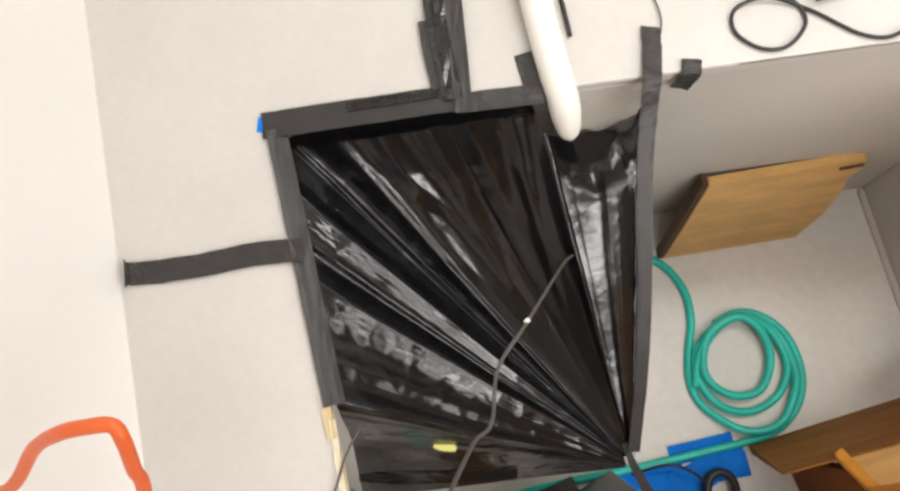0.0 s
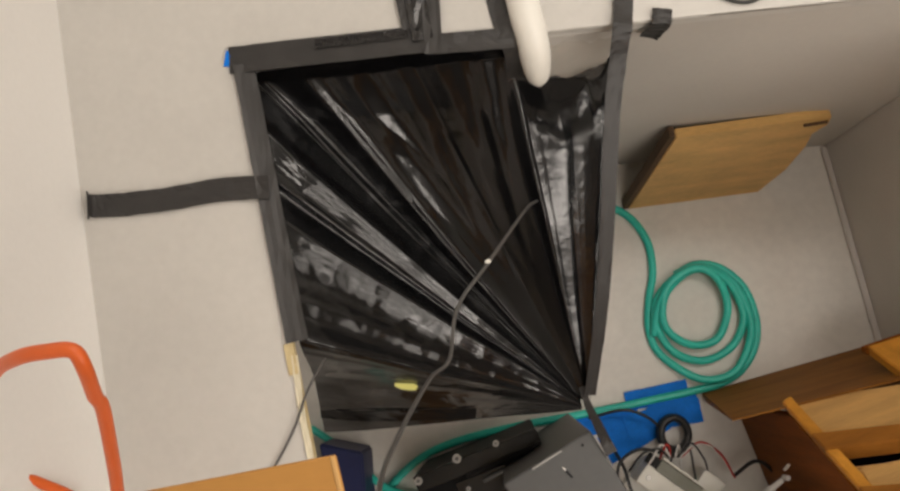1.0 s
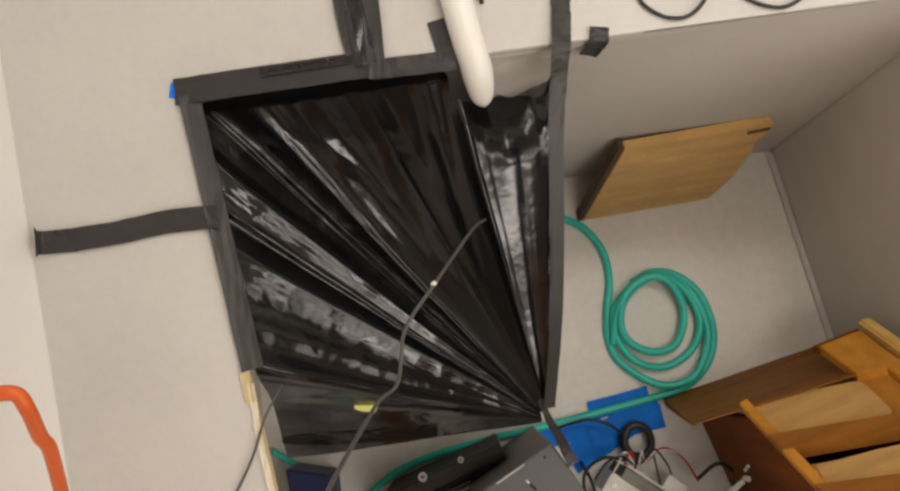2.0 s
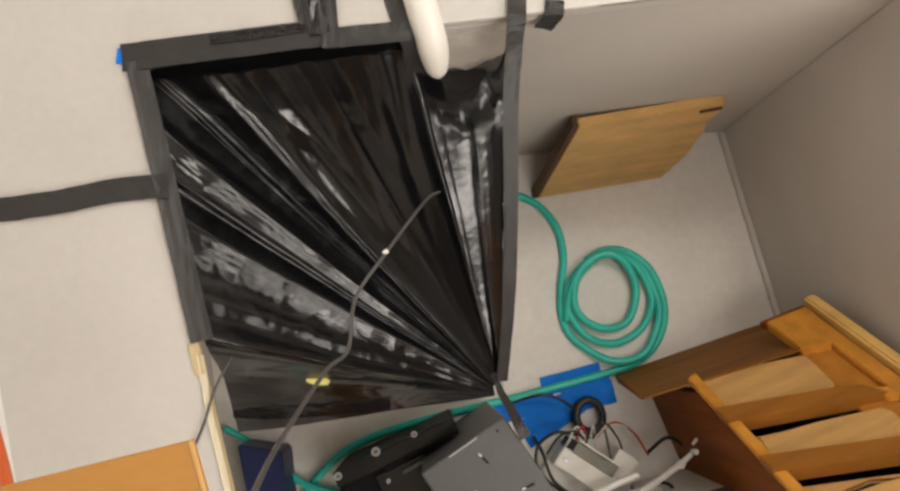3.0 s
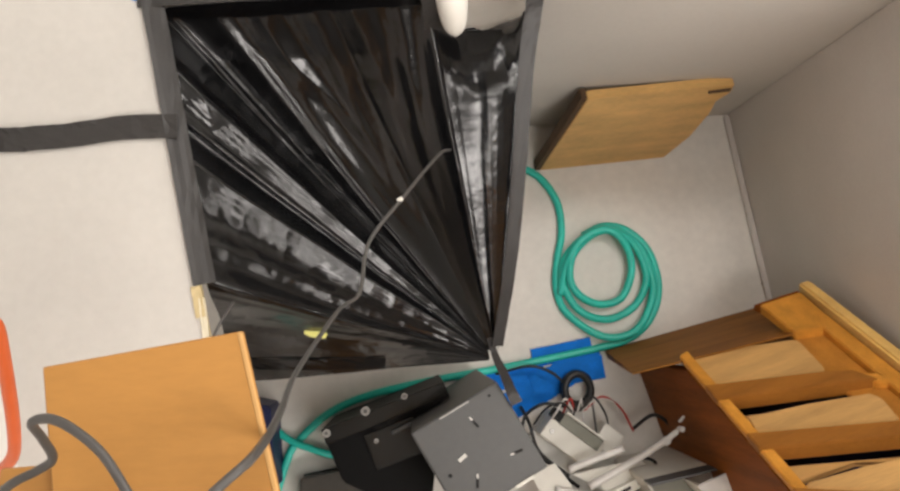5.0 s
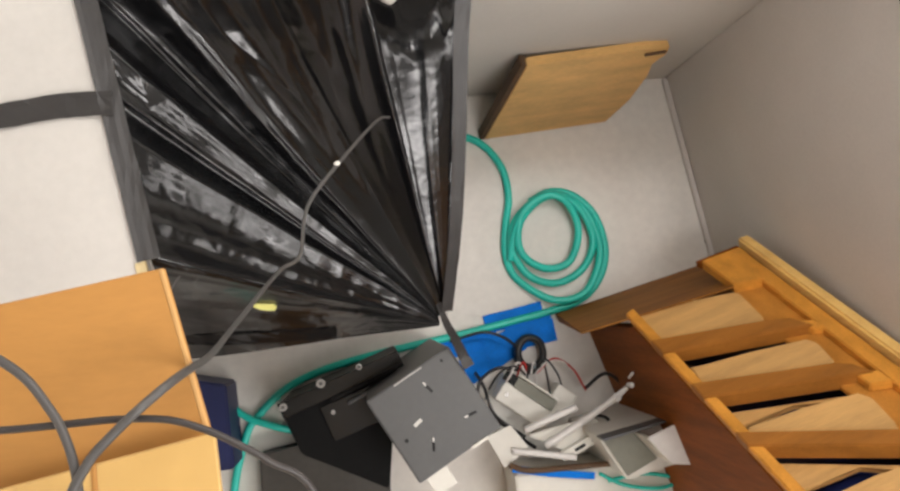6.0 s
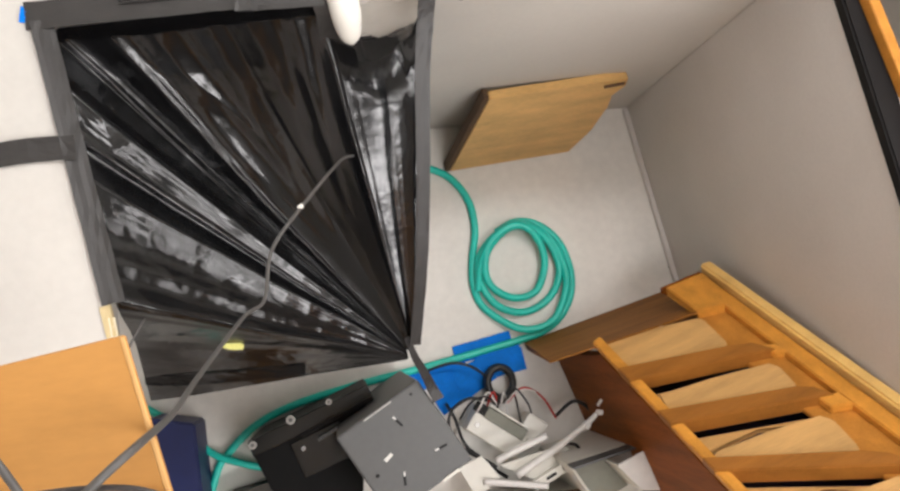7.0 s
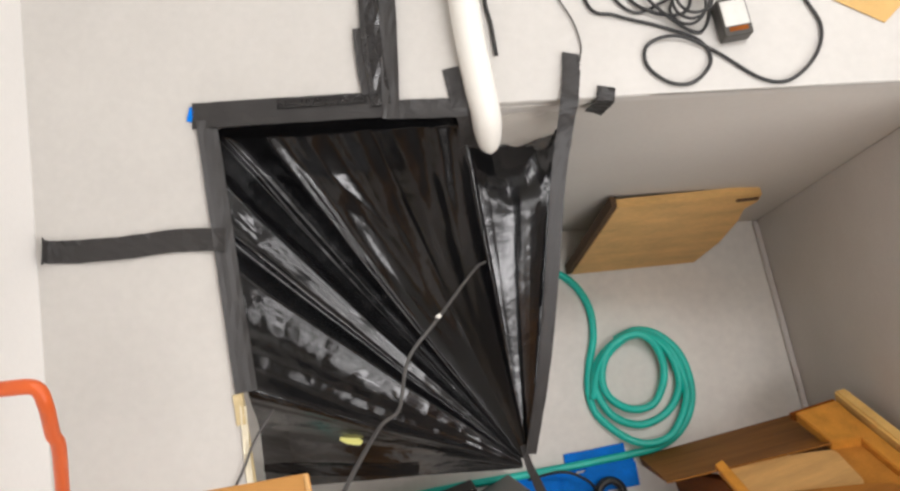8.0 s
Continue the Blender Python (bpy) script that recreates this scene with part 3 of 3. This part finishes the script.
    cheeks = [[(0.208, 0.580), (0.238, 0.598), (0.240, 0.624), (0.222, 0.616)], [(0.204, 0.738), (0.237, 0.752), (0.238, 0.784), (0.206, 0.772)], [(0.200, 0.908), (0.236, 0.918), (0.237, 0.956), (0.204, 0.944)]]
    for outline in slats:
        plate("slat", M_TAN, outline, 0.006, 0.020, "tan slat coloured brighter for light, rounded worn end", 0.003)
    for outline in bars:
        plate("cross_bar", M_WOODB, outline, -0.007, 0.022)
    for outline in backs:
        plate("back_slat", M_TAN, outline, 0.030, 0.040, "pale slat set further back")
    for outline in cheeks:
        plate("bracket", M_WOODO, outline, -0.004, 0.012)
    return rack


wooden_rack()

# ---- computer parts on the floor ----
def pc_case():
    case = empty("computer_case", pose(-0.27, -0.01, 0), "opened black computer case lying on the floor", "computer case")
    part("body", prism([(-0.117, 0.050), (0.120, 0.123), (0.075, -0.135), (-0.001, -0.092), (-0.081, -0.049)], 0, 0.262, 0.004), M_BLACKP, case)
    # Added dark slab: stands in for shade on the floor beside the case.
    part("floor_shade", prism([(-0.090, -0.062), (-0.070, -0.055), (0.010, -0.090), (0.080, -0.130), (0.070, -0.250), (-0.200, -0.260), (-0.190, -0.070)], 0, 0.05, 0.004), M_SMOKE, case, "dark slab standing in for shade on the floor")
    turn = 17
    part("top_flange", box((0.245, 0.030, 0.010), (0, 0, 0), 0.002, pose(0.006, 0.072, 0.266, 0, 0, turn)), M_GLOSSB, case, "glossy black top flange")
    part("lid_rail", box((0.150, 0.007, 0.012), (0, 0, 0), 0.002, pose(0.055, 0.071, 0.274, 0, 0, turn + 3)), M_TRIM, case)
    part("lid_rail", box((0.120, 0.006, 0.010), (0, 0, 0), 0.002, pose(0.070, 0.058, 0.272, 0, 0, turn + 6)), M_STEEL, case, "grey folded rail")
    part("drive_cage", box((0.100, 0.070, 0.006), (0, 0, 0), 0.002, pose(0.020, 0.015, 0.264, 4, 0, turn)), M_GLOSSB, case, "glossy black drive cage")
    for x, y, r in ((-0.031, 0.079, 0.0085), (-0.105, 0.044, 0.0075), (0.043, 0.101, 0.006), (-0.014, 0.023, 0.004)):
        screw = part("screw", cylinder(r, 0.270, 0.276, pose(x, y, 0), 16), M_CHROME, case, "bright screw head")
        part("recess", cylinder(r * 0.45, 0.2755, 0.2768, pose(x, y, 0), 10), M_STEEL, screw)
    return case


pc_case()


def metal_box():
    ob = empty("metal_cabinet", pose(-0.106, 0.006, 0, 0, 0, 27), "grey sheet metal box with slotted top", "metal box")
    part("body", box((0.166, 0.164, 0.458), (0, 0.002, 0.229), 0.004), M_STEEL, ob)
    part("lip", box((0.056, 0.003, 0.003), (-0.002, 0.080, 0.4595), 0.001), M_CHROME, ob, "bright bent lip")
    part("lip", box((0.034, 0.005, 0.004), (0.038, -0.080, 0.4590), 0.001), M_PALE, ob, "bright bent lip")
    for x, y, r, f in ((0.017, 0.042, 102, 1), (0.055, -0.033, -8, -1), (-0.030, -0.042, 60, 1)):
        part("slot", box((0.014, 0.004, 0.002), (0, 0, 0), 0.0, pose(x, y, 0.4585, 0, 0, r)), M_DARK, ob, "dark slot")
        a = math.radians(r)
        part("tab", box((0.007, 0.0030, 0.002), (0, 0, 0), 0.001, pose(x + 0.012 * f * math.cos(a), y + 0.012 * f * math.sin(a), 0.4590, 0, 0, r)), M_WHITEW, ob, "bright bent tab")
    part("tab", box((0.040, 0.040, 0.004), (-0.050, -0.096, 0.446), 0.001), M_PALE, ob, "white bent tab")
    part("hole", cylinder(0.0035, 0.4575, 0.4590, pose(-0.062, -0.008, 0), 12), M_DARK, ob)
    part("hole", cylinder(0.0025, 0.4575, 0.4590, pose(0.060, 0.070, 0), 12), M_DARK, ob)
    part("scuff", box((0.016, 0.006, 0.001), (0, 0, 0), 0.0, pose(-0.030, 0.006, 0.4585, 0, 0, 10)), M_ZINC, ob, "pale scuff")
    return ob


metal_box()


def power_supply():
    ob = empty("power_supply", pose(0.112, -0.030, 0, 0, 0, -40), "bare pale metal power supply with loose wires", "power supply")
    part("tray", box((0.18, 0.12, 0.03), (0.030, -0.030, 0.015), 0.003), M_ZINC, ob)
    part("housing", box((0.126, 0.058, 0.070), (0.006, -0.008, 0.063), 0.004), M_PALE, ob)
    part("housing_end", box((0.050, 0.052, 0.050), (0.072, 0.040, 0.055), 0.004), M_PALE, ob, "pale square housing")
    part("recess", box((0.100, 0.026, 0.004), (0.010, 0.018, 0.1000), 0.002), M_OLIVE, ob, "grey-green sunken panel")
    part("wall", box((0.100, 0.004, 0.020), (0.010, 0.034, 0.104), 0.001), M_PALE, ob)
    part("socket", box((0.030, 0.022, 0.008), (-0.052, 0.018, 0.100), 0.003), M_DARK, ob, "dark socket")
    part("vent", box((0.05, 0.008, 0.003), (0.065, -0.078, 0.0315), 0.0), M_DARK, ob, "dark slot")
    part("screw", cylinder(0.005, 0.097, 0.101, pose(-0.040, -0.016, 0), 12), M_CHROME, ob)
    return ob


power_supply()


def pale_box():
    """A pale cover on end: flange coloured brighter, hollow a plate coloured as shade."""
    ob = empty("enamel_box", pose(0.312, -0.120, 0), "pale enamelled metal cover with one bolt", "metal box")
    part("body", prism([(-0.098, 0.022), (0.046, 0.043), (0.098, -0.045), (-0.050, -0.070)], 0, 0.262, 0.003), M_PALE, ob)
    # The hollow's shade is put into the colour of a flat plate.
    part("hollow", prism([(-0.092, 0.018), (-0.028, 0.022), (0.014, -0.036), (-0.050, -0.062)], 0.263, 0.267, 0.001), M_OLIVE, ob, "flat grey plate coloured as the shaded hollow")
    # Whiter than the body, so its colour carries the light falling on it.
    part("flange", prism([(-0.027, 0.021), (0.048, 0.045), (0.112, -0.048), (0.015, -0.033)], 0.346, 0.352, 0.0015), M_WHITEW, ob, "flat flange coloured whiter for the light on it")
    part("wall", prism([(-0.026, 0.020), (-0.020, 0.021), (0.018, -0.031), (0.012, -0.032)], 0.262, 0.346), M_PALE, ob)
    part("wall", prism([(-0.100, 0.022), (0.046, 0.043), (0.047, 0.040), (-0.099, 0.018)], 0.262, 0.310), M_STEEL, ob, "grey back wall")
    part("bolt", cylinder(0.0065, 0.3515, 0.355, pose(0.060, -0.016, 0), 12), M_DARK, ob, "dark bolt head")
    return ob


pale_box()


def arms():
    ob = empty("folded_bracket", pose(0, 0, 0), "bright folded metal arms lying over the power supply", "bracket")
    part("arm", tube([(0.092, -0.088, 0.150), (0.150, -0.069, 0.155), (0.204, -0.054, 0.158)], 0.0075, sides=8), M_WHITEW, ob, smooth=True)
    part("arm", tube([(0.128, -0.121, 0.165), (0.205, -0.082, 0.180), (0.262, -0.038, 0.232), (0.290, -0.016, 0.245)], lambda f: 0.0085 - 0.0035 * f, sides=8), M_WHITEW, ob, smooth=True)
    part("arm", tube([(0.060, -0.124, 0.156), (0.120, -0.138, 0.158), (0.190, -0.155, 0.158)], 0.007, sides=8), M_WHITEW, ob, smooth=True)
    part("plate", prism([(0.012, -0.089), (0.064, -0.073), (0.096, -0.122), (0.042, -0.158)], 0.146, 0.152, 0.0012), M_PALE, ob, "white bent plate")
    part("plate", prism([(0.100, -0.100), (0.238, -0.080), (0.282, -0.115), (0.185, -0.152)], 0.132, 0.138, 0.0012), M_PALE, ob, "pale flat plate")
    lie = pose(0.222, -0.128, 0.146, 4, 0, 22)
    part("channel", box((0.130, 0.020, 0.014), (0, 0, 0), 0.002, lie), M_PALE, ob)
    for k in (-0.022, 0.018):
        part("slot", box((0.024, 0.006, 0.002), (0, 0, 0), 0.0, lie @ pose(k, 0, 0.0075)), M_DARK, ob, "dark slot")
    part("hook", tube([(0.236, -0.076, 0.140), (0.262, -0.082, 0.155), (0.270, -0.100, 0.150), (0.262, -0.108, 0.140)], 0.0035, sides=8), M_DARK, ob, "dark bent hook", smooth=True)
    part("foot", box((0.02, 0.02, 0.134), (0.255, -0.105, 0.067), 0.002), M_ZINC, ob)
    part("foot", box((0.02, 0.02, 0.148), (0.055, -0.115, 0.074), 0.002), M_ZINC, ob)
    part("knob", cylinder(0.0055, 0.0, 0.012, pose(0.294, -0.012, 0.243, 0, 20, 0), 10), M_WHITEW, ob, "white end knob")
    part("knob", cylinder(0.0080, 0.0, 0.008, pose(0.268, -0.032, 0.236, 20, 20, 0), 10), M_WHITEW, ob, "white end knob")
    part("knob", cylinder(0.0030, 0.0, 0.020, pose(0.297, 0.002, 0.243, -30, 10, 0), 8), M_WHITEW, ob, "white end pin")
    return ob


arms()
ring = thing("cable_coil", tube([(0.145 + 0.029 * math.cos(a), 0.060 + 0.033 * math.sin(a), 0.03 + 0.010 * math.sin(a * 0.5)) for a in [k * 0.42 for k in range(31)]], 0.008, steps=4, sides=8), M_CABLEB, "small coil of black cable on the floor", "cable", smooth=True)
rnd = random.Random(5)
for k in range(9):
    m = (M_CABLEB, M_WHITEW, M_RED, M_CABLEB, M_WHITEW, M_CABLE)[k % 6]
    a = -0.055 + 0.0155 * k
    thing("wire", tube([(0.128 + a * 0.2, 0.020, 0.095), (0.130 + a * 0.7, 0.038 + rnd.uniform(-0.008, 0.012), 0.110 + rnd.uniform(0, 0.02)), (0.132 + a * 1.3, 0.028 + rnd.uniform(-0.02, 0.01), 0.105 + rnd.uniform(-0.02, 0.01)), (0.132 + a * 1.7, 0.0 + rnd.uniform(-0.04, 0.01), 0.07)], 0.0022, sides=6), m,
          "thin loose wire curling from the power supply", "wire", smooth=True, group="loose wires")
thing("wire", tube([(0.105, 0.030, 0.09), (0.060, 0.040, 0.09), (0.020, 0.015, 0.08), (0.015, -0.030, 0.08), (0.045, -0.070, 0.09), (0.09, -0.10, 0.12)], 0.0035, sides=6), M_CABLEB, "black wire bowed round the power supply", "wire", smooth=True)
thing("wire", tube([(-0.03, 0.105, 0.03), (0.04, 0.118, 0.05), (0.09, 0.10, 0.045), (0.125, 0.065, 0.035)], 0.003, sides=6), M_CABLEB, "thin black wire running to the coil", "wire", smooth=True)
thing("wire", tube([(0.02, 0.03, 0.02), (0.03, 0.00, 0.06), (0.045, -0.06, 0.08), (0.10, -0.11, 0.10)], 0.004, sides=6), M_CABLEB, "black wire bent beside the power supply", "wire", smooth=True)
thing("wire", tube([(0.25, -0.03, 0.06), (0.29, 0.0, 0.09), (0.33, -0.03, 0.07), (0.35, -0.07, 0.02)], 0.004, sides=6), M_CABLEB, "black wire bent beside the bracket", "wire", smooth=True)

# navy panel under the side table
bm = prism([(-0.588, 0.104), (-0.500, 0.080), (-0.500, -0.090), (-0.568, -0.090)], 0, 0.13, 0.004)
thing("blue_bin", bm, M_NAVY, "dark blue plastic bin standing on the floor", "bin")

# ---- carton with its flap standing open ----
carton = empty("cardboard_box", pose(0, 0, 0), "tall brown cardboard carton with an open flap", "cardboard box")
part("body", box((0.17, 0.30, 1.55), (-0.33, -0.62, 0.775), 0.004), M_CARD, carton)
def slab(points, thick):
    bm = bmesh.new()
    hi = [bm.verts.new(p) for p in points]
    lo = [bm.verts.new((x, y, z - thick)) for x, y, z in points]
    bm.faces.new(hi), bm.faces.new(lo)
    for i in range(len(points)):
        j = (i + 1) % len(points)
        bm.faces.new((hi[i], hi[j], lo[j], lo[i]))
    bmesh.ops.bevel(bm, geom=list(bm.edges), offset=0.0006, segments=1, affect="EDGES")
    return bm
part("flap", slab([(-0.3290, 0.2080, 1.576), (-0.2615, 0.2155, 1.576), (-0.2505, 0.150, 1.572), (-0.326, 0.120, 1.572)], 0.003), M_CARD, carton, "plain orange-brown flap")
# The edge highlight is put into a strip of paler card colour.
part("flap_edge", slab([(-0.2636, 0.2152, 1.5765), (-0.2616, 0.2154, 1.5765), (-0.2506, 0.150, 1.5725), (-0.2530, 0.150, 1.5725)], 0.0012), M_CARDE, carton, "flap edge with its highlight painted paler")
part("flap_lining", slab([(-0.331, 0.145, 1.584), (-0.248, 0.156, 1.584), (-0.243, -0.46, 1.556), (-0.42, -0.46, 1.556)], 0.004), M_CARDL, carton, "glossy taped flap")
part("crease", slab([(-0.290, 0.1507, 1.5848), (-0.288, 0.1510, 1.5848), (-0.300, -0.30, 1.5645), (-0.302, -0.30, 1.5645)], 0.001), M_CARD, carton, "dark crease in the flap")
part("side_flap", slab([(-0.352, 0.173, 1.558), (-0.322, 0.174, 1.566), (-0.322, 0.120, 1.566), (-0.365, 0.125, 1.552)], 0.003), M_CARD, carton, "orange-brown side flap")

# ---- cables ----
def cable(points, radius, label, material=M_CABLE):
    return thing("cable", tube(points, radius, sides=8), material, label, "cable", smooth=True)


hang = cable([(-0.140, 0.44, 0.80), (-0.161, 0.407, 0.93), (-0.207, 0.332, 1.093), (-0.237, 0.292, 1.12), (-0.246, 0.247, 1.15), (-0.26, 0.232, 1.2), (-0.273, 0.193, 1.36), (-0.262, 0.181, 1.50), (-0.2535, 0.178, 1.60), (-0.260, 0.172, 1.618), (-0.270, 0.164, 1.621), (-0.279, 0.155, 1.622),
              (-0.288, 0.138, 1.622), (-0.300, 0.10, 1.62), (-0.325, -0.10, 1.61), (-0.36, -0.5, 1.575)],
             0.0016, "thin grey cable hanging across the plastic sheet")
part("cable_clip", box((0.0055, 0.0042, 0.0042), (0, 0, 0), 0.001, pose(-0.207, 0.333, 1.094, 0, 0, 30)), M_PALE, hang, "small pale clip")
cable([(-0.29, -0.10, 1.615), (-0.282, 0.06, 1.62), (-0.2815, 0.130, 1.62), (-0.2825, 0.154, 1.62), (-0.285, 0.166, 1.62), (-0.289, 0.174, 1.619), (-0.295, 0.183, 1.618), (-0.303, 0.190, 1.617), (-0.310, 0.1935, 1.616), (-0.316, 0.1925, 1.614), (-0.3165, 0.187, 1.606), (-0.317, 0.180, 1.598),
       (-0.324, 0.176, 1.593), (-0.335, 0.171, 1.590), (-0.36, 0.155, 1.56), (-0.41, 0.13, 1.30), (-0.47, 0.10, 0.97), (-0.50, 0.05, 0.846), (-0.54, -0.15, 0.846), (-0.55, -0.4, 0.846)], 0.0015, "grey cable looping over the carton flap")
cable([(-0.348, 0.176, 1.612), (-0.330, 0.1725, 1.616), (-0.318, 0.170, 1.618), (-0.303, 0.1685, 1.615), (-0.288, 0.168, 1.615), (-0.270, 0.1675, 1.616), (-0.255, 0.1655, 1.617), (-0.244, 0.161, 1.617), (-0.235, 0.1555, 1.617), (-0.226, 0.1485, 1.615), (-0.213, 0.134, 1.61), (-0.205, 0.08, 1.60), (-0.23, -0.2, 1.58), (-0.29, -0.5, 1.565)], 0.0012, "thin dark cable lying over the carton flap", M_CABLEC)

# orange tube hooped against the wall
cable([(-0.72, 0.02, 0.853), (-0.66, 0.12, 0.95), (-0.726, 0.211, 1.12), (-0.632, 0.236, 1.2), (-0.576, 0.263, 1.26), (-0.534, 0.271, 1.3), (-0.508, 0.273, 1.31), (-0.49, 0.272, 1.31), (-0.487, 0.26, 1.3), (-0.495, 0.241, 1.27), (-0.502, 0.223, 1.24), (-0.549, 0.135, 1.12), (-0.621, 0.074, 1.0), (-0.60, -0.10, 0.855), (-0.62, -0.4, 0.85)], 0.0055, "bright orange rubber tube hooped above the counter", M_ORANGE)

# black cables and small things on the far counter
C = H + 0.004
cable([(0.0, 0.95, C), (0.02, 0.79, C), (0.06, 0.765, C), (0.12, 0.745, C), (0.170, 0.722, C), (0.182, 0.690, C), (0.155, 0.662, C), (0.122, 0.664, C), (0.095, 0.690, C), (0.100, 0.720, C), (0.140, 0.728, C + 0.005), (0.190, 0.705, C), (0.245, 0.664, C), (0.285, 0.658, C), (0.325, 0.690, C), (0.340, 0.735, C), (0.32, 0.79, C), (0.30, 0.9, C)], 0.0025, "black cable looped loosely on the counter", M_CABLEB)
cable([(0.06, 0.90, C), (0.075, 0.80, C), (0.11, 0.765, C + 0.004), (0.150, 0.760, C + 0.006), (0.165, 0.79, C), (0.14, 0.83, C), (0.10, 0.80, C + 0.004), (0.13, 0.755, C + 0.008), (0.175, 0.735, C), (0.20, 0.80, C), (0.22, 0.9, C)], 0.0025, "tangled black cable on the counter", M_CABLEB)
cable([(0.03, 0.92, C), (0.045, 0.82, C), (0.085, 0.768, C)] + [(0.158 + 0.024 * math.cos(a), 0.772 + 0.028 * math.sin(a), C + 0.002 * k) for k, a in enumerate([2.6 + 0.75 * n for n in range(22)])] + [(0.19, 0.82, C + 0.01), (0.21, 0.92, C)], 0.0022, "small tight coil of black cable on the counter", M_CABLEB)
cable([(-0.02, 0.80, C), (0.0, 0.76, C), (0.008, 0.725, C), (0.004, 0.70, C)], 0.0012, "thin grey wire on the counter")
adapter = empty("power_adapter", pose(0.215, 0.745, H, 0, 0, 8), "small dark power adapter on the counter", "power adapter")
part("body", box((0.040, 0.055, 0.026), (0, 0, 0.0135), 0.004), M_SMOKE, adapter)
part("label", box((0.034, 0.036, 0.001), (0, 0.004, 0.0270), 0.0), M_ZINC, adapter, "grey printed label")
part("stripe", box((0.026, 0.006, 0.001), (0, -0.019, 0.0270), 0.0), M_WOODR, adapter, "red line")
thing("paper_sheet", slab([(0.36, 0.775, H + 0.003), (0.43, 0.735, H + 0.003), (0.50, 0.80, H + 0.003), (0.42, 0.86, H + 0.003)], 0.002), M_CARDL, "cream paper card lying on the counter", "paper")

# beyond the partition
side_c = empty("neighbour_counter", pose(0, 0, 0), "pale counter beyond the partition", "counter")
part("counter_top", prism([(0.71, 0.3), (1.5, 0.3), (1.5, 1.395), (0.71, 1.395)], H - 0.03, H, 0.003), M_COUNTER, side_c)
part("front_panel", prism([(0.74, 0.32), (1.48, 0.32), (1.48, 1.39), (0.74, 1.39)], 0, H - 0.03), M_GREY, side_c)
thing("wood_batten", box((0.016, 0.30, 0.020), (0, 0, 0), 0.003, pose(0.613, 0.449, H + 0.022, 0, 0, 12.0)), M_WOODM, "narrow brown wood batten along the partition top", "batten")
thing("white_block", box((0.075, 0.060, 0.034), (0, 0, 0), 0.009, pose(0.532, 0.637, H + 0.029, 0, 0, 8)), M_PVC, "white rounded plastic block on the partition top", "block")

thing("ribbon", strip([(0.055, -0.158, 0.165), (0.134, -0.178, 0.165), (0.222, -0.195, 0.165)], 0.014, seed=60), M_BLUE, "blue ribbon lying on the metal parts", "ribbon")
thing("cord", tube([(0.231, -0.191, 0.17), (0.281, -0.221, 0.17), (0.352, -0.237, 0.17), (0.396, -0.225, 0.17), (0.32, -0.203, 0.17), (0.247, -0.208, 0.17)], 0.004, sides=6), M_HOSE, "tangled thin green cord", "cord", smooth=True)

# small things
thing("wire", tube([(-0.418, 0.262, H - 0.010), (-0.424, 0.250, H), (-0.432, 0.238, H + 0.003), (-0.443, 0.218, H + 0.004), (-0.456, 0.186, H + 0.004), (-0.477, 0.150, H + 0.003), (-0.505, 0.110, H + 0.003)], 0.0016, sides=6), M_CABLE, "thin black wire lying along the table edge", "wire", smooth=True)
# Thin dark strips added to stand in for scuff marks at the partition.
for k, (q, w) in enumerate([([(0.591, 0.288, 0.001), (0.593, 0.273, 0.001), (0.592, 0.258, 0.001)], 0.010), ([(0.600, 0.250, 0.001), (0.599, 0.244, 0.001), (0.601, 0.238, 0.001)], 0.006)]):
    thing("scuff_mark", strip(q, w, seed=70 + k, wave=0.002), M_CABLE, "dark scuff mark at the foot of the partition", "flake", group="paint flakes")


def clear_wrap(nu=24, nv=20):
    """A scrap of clear plastic hanging in front of the counter edge, crumpled."""
    bm = bmesh.new()
    grid = []
    for i in range(nu + 1):
        s = i / nu
        top, low = Vector((-0.112, 0.640, H - 0.004)).lerp(Vector((-0.020, 0.640, H - 0.006)), s), Vector((-0.108, 0.628, 0.745)).lerp(Vector((-0.034, 0.630, 0.715)), s)
        grid.append([])
        for j in range(nv + 1):
            p = top.lerp(low, j / nv)
            p.y -= 0.004 + 0.012 * abs(noise.noise(Vector((s * 4 + j / nv * 2, j / nv * 3, 7)))) + 0.004 * abs(noise.noise(Vector((s * 9, j / nv * 8, 3))))
            grid[-1].append(bm.verts.new(p))
    for i in range(nu):
        for j in range(nv):
            bm.faces.new((grid[i][j], grid[i][j + 1], grid[i + 1][j + 1], grid[i + 1][j]))
    return bm


wrap = thing("clear_wrap", clear_wrap(), M_CLEAR, "scrap of clear crumpled plastic below the counter edge", "plastic wrap", smooth=True)
wrap.visible_shadow = False


def tub():
    ob = empty("plastic_tub", pose(0, 0, 0), "shallow pale plastic tub with a brown rim", "tub")
    part("body", prism([(0.060, -0.172), (0.300, -0.182), (0.460, -0.190), (0.460, -0.330), (0.060, -0.310)], 0, 0.158, 0.004), M_PALE, ob)
    part("rim", tube([(0.050, -0.150, 0.165), (0.090, -0.166, 0.168), (0.20, -0.172, 0.168), (0.33, -0.178, 0.168), (0.46, -0.186, 0.168)], 0.006, sides=8), M_PLYEDGE, ob, "dark brown rim", smooth=True)
    return ob


tub()
